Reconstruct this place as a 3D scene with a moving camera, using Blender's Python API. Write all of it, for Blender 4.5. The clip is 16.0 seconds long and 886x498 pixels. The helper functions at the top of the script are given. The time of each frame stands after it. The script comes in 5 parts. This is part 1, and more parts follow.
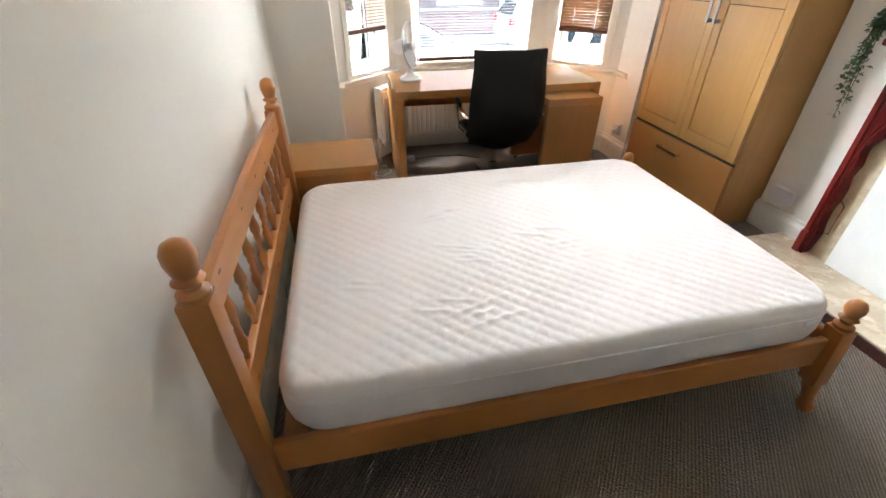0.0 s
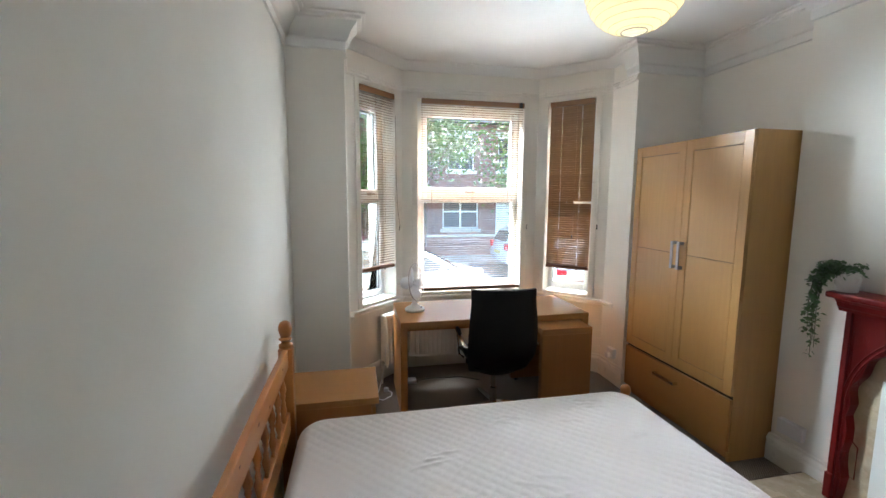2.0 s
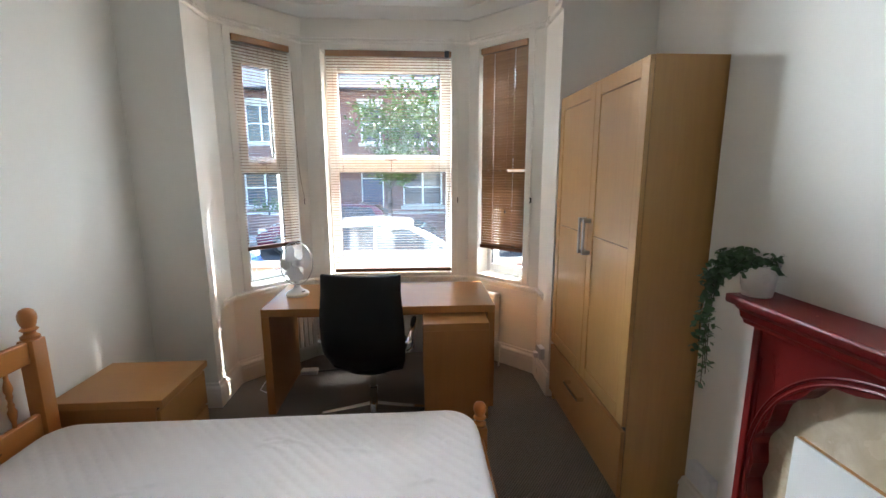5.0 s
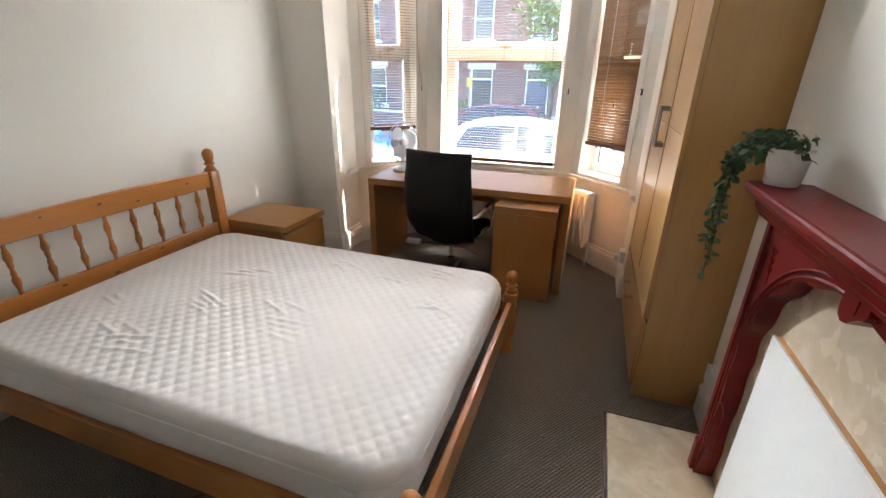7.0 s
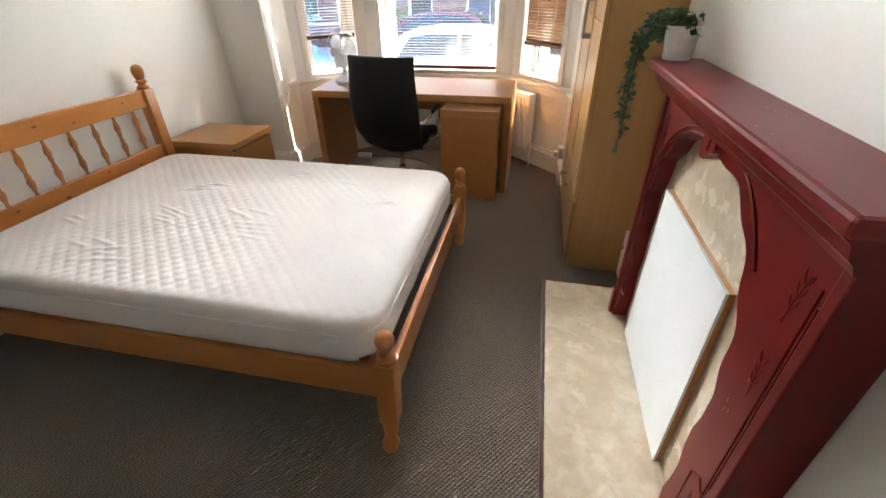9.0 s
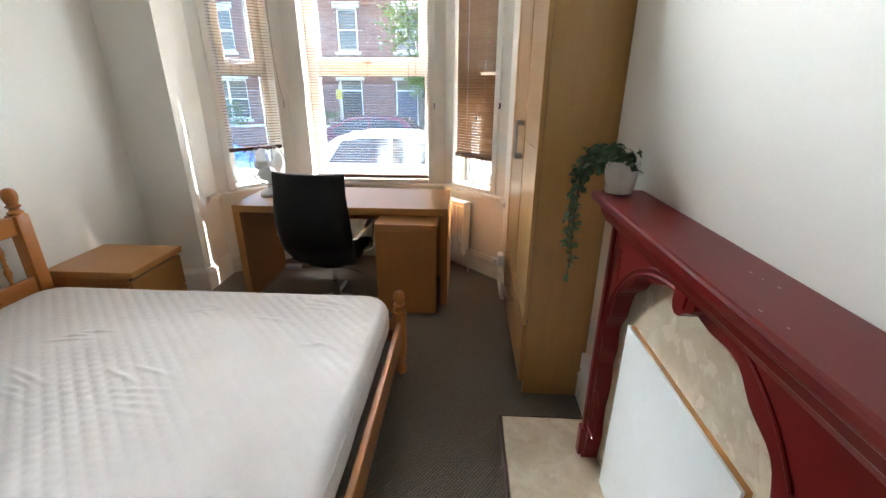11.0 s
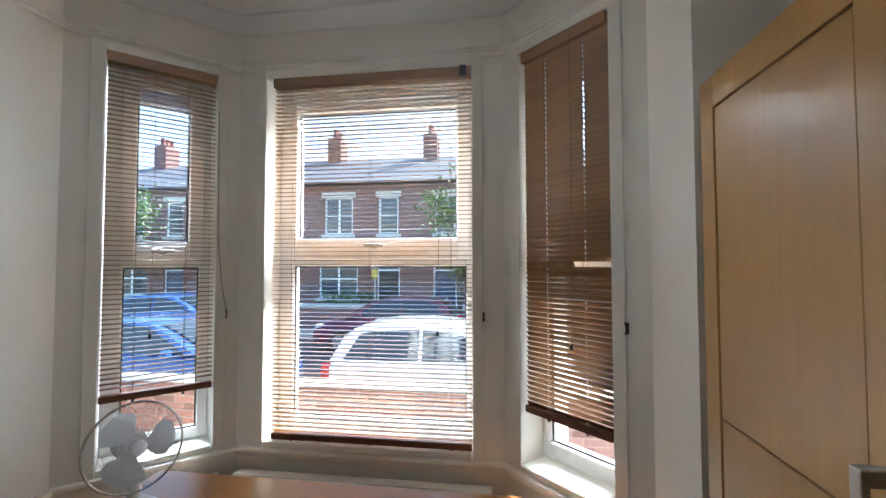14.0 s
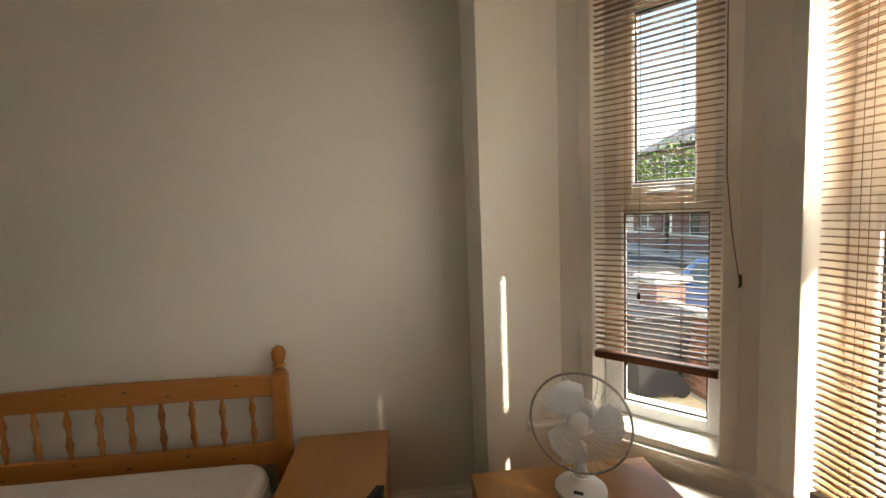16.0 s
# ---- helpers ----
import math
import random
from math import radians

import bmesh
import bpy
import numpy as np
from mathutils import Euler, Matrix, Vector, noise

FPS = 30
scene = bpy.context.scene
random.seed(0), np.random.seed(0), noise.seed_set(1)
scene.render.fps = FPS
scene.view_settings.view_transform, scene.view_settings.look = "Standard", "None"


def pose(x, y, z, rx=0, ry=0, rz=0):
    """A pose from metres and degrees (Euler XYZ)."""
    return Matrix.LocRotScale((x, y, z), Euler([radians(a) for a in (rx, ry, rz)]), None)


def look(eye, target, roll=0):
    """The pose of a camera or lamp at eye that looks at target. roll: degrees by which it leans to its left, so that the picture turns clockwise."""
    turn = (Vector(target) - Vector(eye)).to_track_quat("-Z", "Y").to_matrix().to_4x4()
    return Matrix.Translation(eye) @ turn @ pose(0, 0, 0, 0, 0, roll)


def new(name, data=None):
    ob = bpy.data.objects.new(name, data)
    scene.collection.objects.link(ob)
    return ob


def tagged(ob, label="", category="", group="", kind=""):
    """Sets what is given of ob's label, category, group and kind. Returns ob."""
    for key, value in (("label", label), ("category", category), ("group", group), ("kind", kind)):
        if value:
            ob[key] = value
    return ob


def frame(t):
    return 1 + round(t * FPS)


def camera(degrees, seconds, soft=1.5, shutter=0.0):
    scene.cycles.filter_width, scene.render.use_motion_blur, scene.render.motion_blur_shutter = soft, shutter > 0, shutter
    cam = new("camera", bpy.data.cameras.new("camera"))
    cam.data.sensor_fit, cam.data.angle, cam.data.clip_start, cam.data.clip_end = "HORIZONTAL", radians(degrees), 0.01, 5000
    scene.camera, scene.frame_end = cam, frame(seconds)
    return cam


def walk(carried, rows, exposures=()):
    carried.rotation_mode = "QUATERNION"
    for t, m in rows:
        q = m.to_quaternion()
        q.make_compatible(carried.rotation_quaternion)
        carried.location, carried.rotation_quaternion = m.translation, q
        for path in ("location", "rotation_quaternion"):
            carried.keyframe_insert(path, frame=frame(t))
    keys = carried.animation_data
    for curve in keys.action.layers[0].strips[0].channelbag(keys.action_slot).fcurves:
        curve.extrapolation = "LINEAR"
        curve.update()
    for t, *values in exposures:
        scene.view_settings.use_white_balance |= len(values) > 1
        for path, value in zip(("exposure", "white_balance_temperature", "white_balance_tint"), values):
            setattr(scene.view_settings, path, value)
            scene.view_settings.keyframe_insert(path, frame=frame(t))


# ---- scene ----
# stops, white balance of the carried camera on its way
EXPOSURES = [(0, 4.3, 6400, 9), (0.5, 4.05, 6200, 8), (1.0, 3.75, 6000, 6), (2.0, 3.42, 5950, 5), (3.0, 3.2, 5900, 5), (5.5, 3.4, 6100, 8), (8.0, 3.95, 6600, 10), (10.5, 4.05, 6350, 6), (11.0, 3.62, 6250, 6), (11.5, 3.42, 6300, 7), (12.5, 3.55, 6000, 9), (13.0, 3.1, 5750, 7), (13.5, 2.85, 5900, 6), (14.0, 2.55, 5900, 6), (14.5, 2.35, 5800, 4), (15.0, 2.0, 7200, 5), (16, 2.3, 8500, 10)]
cam = camera(92.8, 16.0)
PATH = [
    (0, (0.421, 0.856, 1.451), (0.774, 2.474, 0.328), 0.1),
    (0.5, (0.422, 0.837, 1.511), (0.762, 2.593, 0.617), -0.1),
    (1, (0.415, 0.807, 1.55), (0.763, 2.672, 0.916), 0.1),
    (1.5, (0.422, 0.789, 1.623), (0.787, 2.706, 1.185), 0.2),
    (2, (0.424, 0.792, 1.645), (0.829, 2.735, 1.402), 0.3),
    (2.5, (0.452, 0.795, 1.671), (0.874, 2.746, 1.54), 0.1),
    (3, (0.608, 0.874, 1.655), (1.057, 2.822, 1.593), -0.2),
    (3.2, (0.732, 0.906, 1.674), (1.169, 2.857, 1.608), -0.3),
    (5.3, (1.866, 1.197, 1.546), (1.919, 3.145, 1.097), 0.1),
    (5.5, (1.942, 1.239, 1.518), (1.947, 3.17, 0.999), 0.3),
    (6, (2.114, 1.308, 1.486), (1.958, 3.183, 0.809), 0.6),
    (6.5, (2.272, 1.148, 1.452), (1.825, 2.946, 0.699), 0.8),
    (7, (2.334, 0.944, 1.463), (1.734, 2.694, 0.704), 0.9),
    (7.5, (2.367, 0.746, 1.458), (1.791, 2.481, 0.646), 0.5),
    (8, (2.398, 0.668, 1.466), (1.905, 2.349, 0.501), -0.3),
    (8.2, (2.417, 0.669, 1.429), (1.954, 2.313, 0.389), -0.6),
    (10.3, (2.4, 0.814, 1.416), (2.238, 2.487, 0.332), -1.1),
    (10.5, (2.389, 0.827, 1.445), (2.257, 2.573, 0.479), -0.7),
    (11, (2.362, 1.015, 1.505), (2.266, 2.88, 0.79), 0.3),
    (11.5, (2.341, 1.249, 1.534), (2.25, 3.163, 0.961), 0.5),
    (12, (2.216, 1.572, 1.527), (2.157, 3.495, 0.978), 0.0),
    (12.5, (2.166, 1.885, 1.487), (2.139, 3.816, 0.965), -0.1),
    (13, (2.202, 2.228, 1.535), (2.182, 4.21, 1.268), 0.9),
    (13.5, (2.165, 2.475, 1.593), (2.131, 4.475, 1.579), 0.3),
    (14, (2.182, 2.767, 1.604), (1.901, 4.745, 1.676), -0.1),
    (14.5, (2.224, 3.078, 1.639), (1.578, 4.97, 1.66), 0.1),
    (15, (2.207, 3.364, 1.591), (1.127, 5.046, 1.523), -0.6),
    (15.5, (2.139, 3.536, 1.621), (0.497, 4.659, 1.409), -2.1),
    (16, (2.098, 3.593, 1.619), (0.114, 3.783, 1.452), -2.2),
]
walk(cam, [(t, look(eye, target, roll)) for t, eye, target, roll in PATH], exposures=EXPOSURES)

# ---- daylight: sky, sun, and added fill lamps at and above the bay's windows ----
SUN_WAY = Vector((1.0, 1.14, 1.304)).normalized()
world = bpy.data.worlds.new("sky")
scene.world = world
world.use_nodes = True
wn = world.node_tree.nodes
sky = wn.new("ShaderNodeTexSky")
sky.sky_type, sky.sun_disc = "NISHITA", False
sky.sun_elevation, sky.sun_rotation = math.asin(SUN_WAY.z), math.atan2(SUN_WAY.x, SUN_WAY.y)
world.node_tree.links.new(sky.outputs[0], wn["Background"].inputs[0])
wn["Background"].inputs[1].default_value = 0.115
sun = new("sun", bpy.data.lights.new("sun", "SUN"))
sun.data.energy, sun.data.angle, sun.data.color = 3.4, radians(0.5), (1.0, 0.94, 0.85)
sun.matrix_world = look(SUN_WAY * 30, (0, 0, 0))


def fill_lamp(name, at, way, wide, high, watts, spread):
    """An added area lamp that stands in for daylight and throws its light one way."""
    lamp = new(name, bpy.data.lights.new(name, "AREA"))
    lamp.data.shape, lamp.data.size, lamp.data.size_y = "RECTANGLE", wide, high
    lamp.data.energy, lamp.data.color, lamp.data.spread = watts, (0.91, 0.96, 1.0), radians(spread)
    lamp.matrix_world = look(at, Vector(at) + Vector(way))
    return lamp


# added fill for light off the bright street, up to the ceiling
fill_lamp("fill_up_middle", (1.52, 4.68, 0.85), (0, -0.60, 0.80), 1.0, 0.15, 0.13, 56)
fill_lamp("fill_up_west", (0.70, 4.47, 0.85), (0.5, -0.5, 0.70), 0.4, 0.15, 0.17, 36)
fill_lamp("fill_up_east", (2.34, 4.47, 0.85), (-0.32, -0.32, 0.89), 0.4, 0.15, 0.19, 56)
# added fill on the blinds' room side, across to the west wall
fill_lamp("fill_east", (2.38, 4.45, 1.75), (-0.86, -0.50, -0.05), 0.35, 1.5, 0.14, 54)
fill_lamp("fill_middle", (1.80, 4.66, 1.65), (-0.80, -0.60, -0.05), 0.3, 1.5, 0.11, 50)
# added fill for the sky's light, down over the bed, the floor and the fireplace
fill_lamp("fill_down_middle", (1.52, 4.68, 2.40), (0.0, -0.85, -0.527), 1.0, 0.12, 0.38, 42)
fill_lamp("fill_down_west", (0.72, 4.47, 2.36), (0.557, -0.663, -0.50), 0.38, 0.12, 0.20, 24)
# added fill that brightens the chimney breast
fill_lamp("fill_west", (0.72, 4.47, 2.47), (0.607, -0.776, -0.17), 0.38, 0.10, 0.45, 28)
# unseen lamps added outside above the window heads, to boost the sky's light
fill_lamp("sky_fill_middle", (1.52, 5.75, 3.25), (0, -0.707, -0.707), 1.6, 1.2, 130, 180)
fill_lamp("sky_fill_west", (-0.25, 5.35, 3.25), (0.55, -0.55, -0.63), 0.8, 1.2, 90, 180)
fill_lamp("sky_fill_east", (3.29, 5.35, 3.25), (-0.55, -0.55, -0.63), 0.8, 1.2, 35, 180)

# ---- materials ----
def material(name, colour, rough=0.6, metal=0.0, spots=None, spot_scale=8.0, spot_mix=0.5, grain=None, grain_scale=60.0,
             stretch=(1, 1, 1), bump=0.1, bump_scale=150.0, coat=0.0, vary=0.0, space="Object", rough_vary=0.15):
    """A surface: base colour, broad stains towards spots, fine grain, bump, uneven gloss; vary: difference from piece to piece."""
    m = bpy.data.materials.new(name)
    m.use_nodes = True
    n, l = m.node_tree.nodes, m.node_tree.links
    b = n["Principled BSDF"]
    b.inputs["Metallic"].default_value = metal
    b.inputs["Coat Weight"].default_value = coat
    coords = n.new("ShaderNodeTexCoord")
    shift = n.new("ShaderNodeMapping")
    shift.inputs["Scale"].default_value = stretch
    l.new(coords.outputs[space], shift.inputs[0])

    def cloud(scale, detail=5.0, distort=0.0):
        c = n.new("ShaderNodeTexNoise")
        c.inputs["Scale"].default_value, c.inputs["Detail"].default_value, c.inputs["Distortion"].default_value = scale, detail, distort
        l.new(shift.outputs[0], c.inputs["Vector"])
        return c

    def blend(fac, a, c):
        x = n.new("ShaderNodeMix")
        x.data_type = "RGBA"
        for k, v in (("Factor", fac), ("A", a), ("B", c)):
            socket = x.inputs[0] if k == "Factor" else x.inputs[6] if k == "A" else x.inputs[7]
            if isinstance(v, (tuple, float)):
                socket.default_value = (*v, 1) if isinstance(v, tuple) else v
            else:
                l.new(v, socket)
        return x.outputs[2]

    def levels(socket, low, high, top=1.0):
        r = n.new("ShaderNodeMapRange")
        r.inputs[1].default_value, r.inputs[2].default_value, r.inputs[4].default_value = low, high, top
        l.new(socket, r.inputs[0])
        return r.outputs[0]

    out = colour
    if spots:
        out = blend(levels(cloud(spot_scale, 6, 0.4).outputs[0], 0.38, 0.68, spot_mix), out, spots)
    if grain:
        out = blend(levels(cloud(grain_scale, 8, 0.8).outputs[0], 0.35, 0.7, 0.85), out, grain)
    if vary:
        info = n.new("ShaderNodeObjectInfo")
        hsv = n.new("ShaderNodeHueSaturation")
        hsv.inputs["Color"].default_value = (*colour, 1)
        if not isinstance(out, tuple):
            l.new(out, hsv.inputs["Color"])
        r = n.new("ShaderNodeMapRange")
        r.inputs[3].default_value, r.inputs[4].default_value = 1 - vary, 1 + vary
        l.new(info.outputs["Random"], r.inputs[0])
        l.new(r.outputs[0], hsv.inputs["Value"])
        out = hsv.outputs[0]
    if isinstance(out, tuple):
        b.inputs["Base Color"].default_value = (*out, 1)
    else:
        l.new(out, b.inputs["Base Color"])
    r = n.new("ShaderNodeMapRange")
    r.inputs[3].default_value, r.inputs[4].default_value = max(0.02, rough - rough_vary), min(1, rough + rough_vary)
    l.new(cloud(spot_scale * 1.7, 4).outputs[0], r.inputs[0])
    l.new(r.outputs[0], b.inputs["Roughness"])
    if bump:
        bp = n.new("ShaderNodeBump")
        bp.inputs["Strength"].default_value, bp.inputs["Distance"].default_value = bump, 0.004
        l.new(cloud(bump_scale, 4).outputs[0], bp.inputs["Height"])
        l.new(bp.outputs[0], b.inputs["Normal"])
    return m


def glass(name, tint=(0.97, 0.99, 0.98)):
    m = bpy.data.materials.new(name)
    m.use_nodes = True
    n, l = m.node_tree.nodes, m.node_tree.links
    n.remove(n["Principled BSDF"])
    clear, shine, mix, fres = n.new("ShaderNodeBsdfTransparent"), n.new("ShaderNodeBsdfGlossy"), n.new("ShaderNodeMixShader"), n.new("ShaderNodeFresnel")
    clear.inputs[0].default_value = (*tint, 1)
    shine.inputs["Roughness"].default_value = 0.02
    fres.inputs[0].default_value = 1.35
    l.new(fres.outputs[0], mix.inputs[0])
    l.new(clear.outputs[0], mix.inputs[1])
    l.new(shine.outputs[0], mix.inputs[2])
    l.new(mix.outputs[0], n["Material Output"].inputs[0])
    return m


WALL = material("wall_paint", (0.83, 0.81, 0.76), 0.75, spots=(0.78, 0.76, 0.70), spot_scale=1.3, spot_mix=0.7, bump=0.12, bump_scale=45)
CEIL = material("ceiling_paint", (0.80, 0.80, 0.79), 0.85, spots=(0.75, 0.75, 0.74), spot_scale=0.9, bump=0.18, bump_scale=30)
GLOSSW = material("gloss_white_paint", (0.82, 0.80, 0.75), 0.32, spots=(0.74, 0.71, 0.65), spot_scale=5, bump=0.06, bump_scale=60)
UPVC = material("white_upvc", (0.84, 0.86, 0.87), 0.28, spots=(0.78, 0.79, 0.79), spot_scale=6, bump=0.02)
PINE = material("orange_pine", (0.48, 0.185, 0.038), 0.36, spots=(0.40, 0.16, 0.04), spot_scale=5, spot_mix=0.7, grain=(0.43, 0.16, 0.033), grain_scale=26,
                stretch=(1.2, 0.12, 1.2), bump=0.05, bump_scale=60, coat=0.25, vary=0.08)
PINE_UP = material("orange_pine_upright", (0.46, 0.172, 0.035), 0.36, spots=(0.38, 0.15, 0.035), spot_scale=5, spot_mix=0.7, grain=(0.42, 0.155, 0.032), grain_scale=26,
                   stretch=(1.2, 1.2, 0.12), bump=0.05, bump_scale=60, coat=0.25, vary=0.08)
PINE_X = material("orange_pine_long", (0.46, 0.172, 0.035), 0.36, spots=(0.38, 0.15, 0.035), spot_scale=5, spot_mix=0.7, grain=(0.42, 0.155, 0.032), grain_scale=26,
                  stretch=(0.12, 1.2, 1.2), bump=0.05, bump_scale=60, coat=0.25, vary=0.08)
KNOT = material("pine_knot", (0.19, 0.065, 0.018), 0.45, spots=(0.12, 0.04, 0.01), spot_scale=40, bump=0.0)
OAK = material("oak_veneer", (0.52, 0.298, 0.104), 0.31, rough_vary=0.04, spots=(0.47, 0.26, 0.086), spot_scale=3, spot_mix=0.45, grain=(0.47, 0.262, 0.088), grain_scale=45,
               stretch=(1, 1, 0.07), bump=0.03, bump_scale=90)
OAK_X = material("oak_veneer_across", (0.45, 0.215, 0.066), 0.30, rough_vary=0.04, spots=(0.42, 0.197, 0.058), spot_scale=3, spot_mix=0.35, grain=(0.42, 0.20, 0.060), grain_scale=45,
                 stretch=(0.07, 1, 1), bump=0.03, bump_scale=90)
DESKW = material("desk_veneer_upright", (0.43, 0.19, 0.056), 0.38, rough_vary=0.04, spots=(0.40, 0.172, 0.049), spot_scale=3, spot_mix=0.35, grain=(0.395, 0.170, 0.050), grain_scale=45,
                 stretch=(1, 1, 0.07), bump=0.03, bump_scale=90)
# dark brown of joints, also used for the shade inside open gaps
DARKGAP = material("dark_joint_and_gap", (0.05, 0.03, 0.015), 0.8, spots=(0.03, 0.02, 0.01), bump=0.0)
RED = material("mahogany_stain", (0.19, 0.013, 0.012), 0.33, spots=(0.13, 0.009, 0.009), spot_scale=4, spot_mix=0.8, grain=(0.15, 0.010, 0.009), grain_scale=30,
               stretch=(1, 0.25, 0.25), bump=0.04, bump_scale=80, coat=0.0, rough_vary=0.1)
SCUFF = material("pale_scratch", (0.45, 0.28, 0.20), 0.6, spots=(0.5, 0.36, 0.28), bump=0.0)
MARBLE = material("beige_marble", (0.60, 0.50, 0.36), 0.25, spots=(0.74, 0.67, 0.54), spot_scale=7, spot_mix=0.9, grain=(0.53, 0.43, 0.30), grain_scale=15, bump=0.02)
BOARD = material("painted_board", (0.82, 0.83, 0.82), 0.5, spots=(0.74, 0.74, 0.72), spot_scale=4, bump=0.08, bump_scale=25)
SHEET = material("mattress_cover", (0.76, 0.715, 0.70), 0.9, spots=(0.71, 0.66, 0.64), spot_scale=3, spot_mix=0.6, bump=0.35, bump_scale=260)
LEATHER = material("black_leather", (0.006, 0.006, 0.007), 0.5, spots=(0.011, 0.011, 0.012), spot_scale=9, bump=0.25, bump_scale=330)
CHROME = material("chrome", (0.78, 0.77, 0.75), 0.14, 1.0, spots=(0.66, 0.65, 0.63), spot_scale=15, bump=0.0, rough_vary=0.06)
STEEL = material("brushed_steel", (0.42, 0.40, 0.38), 0.36, 1.0, spots=(0.34, 0.32, 0.30), spot_scale=20, bump=0.02)
BAMBOO = material("bamboo_strip", (0.62, 0.50, 0.30), 0.7, spots=(0.54, 0.42, 0.25), bump=0.0)
PLASTIC = material("white_plastic", (0.78, 0.79, 0.82), 0.35, spots=(0.70, 0.71, 0.74), spot_scale=10, bump=0.02)
BLACKP = material("black_plastic", (0.012, 0.012, 0.012), 0.4, spots=(0.02, 0.02, 0.02), bump=0.02)
SLAT = material("brown_wood_slat", (0.31, 0.185, 0.097), 0.25, coat=1.0, rough_vary=0.05, spots=(0.27, 0.15, 0.073), spot_scale=10, grain=(0.27, 0.14, 0.065), grain_scale=60,
                stretch=(0.08, 1, 1), bump=0.02, vary=0.06)
SLATDARK = material("dark_wood_rail", (0.15, 0.055, 0.022), 0.35, spots=(0.10, 0.035, 0.014), spot_scale=14, stretch=(0.1, 1, 1), bump=0.02)
CORD = material("brown_cord", (0.16, 0.09, 0.05), 0.8, spots=(0.11, 0.06, 0.03), bump=0.0)
MAROON = material("dark_hearth_edging", (0.075, 0.022, 0.016), 0.45, spots=(0.05, 0.016, 0.012), spot_scale=14, grain=(0.04, 0.013, 0.010), grain_scale=50)
LEAF = material("ivy_leaf", (0.10, 0.18, 0.08), 0.42, spots=(0.20, 0.28, 0.16), spot_scale=30, grain=(0.06, 0.13, 0.05), grain_scale=40, bump=0.1, vary=0.3)
STEM = material("plant_stem", (0.06, 0.085, 0.03), 0.6, spots=(0.09, 0.07, 0.03), bump=0.0)
POT = material("white_ceramic", (0.78, 0.77, 0.74), 0.3, spots=(0.72, 0.71, 0.68), spot_scale=6, bump=0.03)
BRICK = material("red_brick", (0.27, 0.115, 0.085), 0.85, spots=(0.18, 0.078, 0.062), spot_scale=9, grain=(0.32, 0.155, 0.11), grain_scale=40, bump=0.4, bump_scale=90, vary=0.3)
MORTAR = material("mortar", (0.36, 0.33, 0.29), 0.95, spots=(0.28, 0.26, 0.23), bump=0.3)
SLATE = material("roof_slate", (0.13, 0.14, 0.165), 0.7, spots=(0.09, 0.10, 0.115), spot_scale=3, bump=0.2, bump_scale=20)
STONE = material("painted_stone", (0.62, 0.60, 0.55), 0.8, spots=(0.5, 0.48, 0.43), spot_scale=3, bump=0.1)
ASPHALT = material("asphalt", (0.055, 0.055, 0.058), 0.9, spots=(0.08, 0.08, 0.08), spot_scale=1.2, grain=(0.04, 0.04, 0.042), grain_scale=120, bump=0.4, bump_scale=200)
PAVING = material("concrete_paving", (0.34, 0.32, 0.29), 0.9, spots=(0.26, 0.25, 0.22), spot_scale=2, bump=0.2, bump_scale=80)
FOLIAGE = material("tree_foliage", (0.10, 0.18, 0.03), 0.6, spots=(0.16, 0.25, 0.045), spot_scale=3, grain=(0.05, 0.10, 0.018), grain_scale=9, bump=0.0)
HEDGE = material("hedge_foliage", (0.05, 0.115, 0.025), 0.65, spots=(0.09, 0.17, 0.035), spot_scale=5, grain=(0.03, 0.07, 0.016), grain_scale=14, bump=0.0)
BARK = material("bark", (0.12, 0.09, 0.065), 0.9, spots=(0.07, 0.05, 0.04), spot_scale=12, bump=0.5, bump_scale=40)
CARWHITE = material("white_car_paint", (0.80, 0.81, 0.82), 0.15, spots=(0.76, 0.77, 0.78), spot_scale=2, bump=0.0, coat=0.6, rough_vary=0.05)
CARBLUE = material("blue_car_paint", (0.03, 0.09, 0.30), 0.15, spots=(0.025, 0.07, 0.24), spot_scale=2, bump=0.0, coat=0.6, rough_vary=0.05)
CARRED = material("maroon_car_paint", (0.12, 0.02, 0.035), 0.15, spots=(0.10, 0.018, 0.03), spot_scale=2, bump=0.0, coat=0.6, rough_vary=0.05)
TYRE = material("tyre_rubber", (0.02, 0.02, 0.02), 0.85, spots=(0.03, 0.03, 0.03), bump=0.1)
TAILRED = material("red_lamp_lens", (0.55, 0.02, 0.03), 0.12, spots=(0.45, 0.015, 0.02), bump=0.0)
LENS = material("clear_lamp_lens", (0.6, 0.62, 0.64), 0.1, spots=(0.5, 0.5, 0.52), bump=0.0)
CARGLASS = material("car_window", (0.02, 0.028, 0.035), 0.05, spots=(0.03, 0.04, 0.05), spot_scale=1.5, bump=0.0, rough_vary=0.03)
FARGLASS = material("house_window_glass", (0.05, 0.06, 0.075), 0.06, spots=(0.10, 0.11, 0.12), spot_scale=1.0, bump=0.0, rough_vary=0.03)
DOORBLUE = material("blue_door_paint", (0.03, 0.045, 0.11), 0.35, spots=(0.025, 0.04, 0.09), bump=0.02)
YELLOW = material("yellow_sign", (0.55, 0.42, 0.08), 0.5, spots=(0.45, 0.34, 0.06), bump=0.0)
BINGREEN = material("dark_bin_plastic", (0.018, 0.02, 0.024), 0.5, spots=(0.03, 0.03, 0.035), bump=0.05)
PAVETILE = material("sandstone_flag", (0.52, 0.42, 0.29), 0.85, spots=(0.42, 0.33, 0.23), spot_scale=5, bump=0.2, vary=0.12)
GLASS = glass("window_glass")


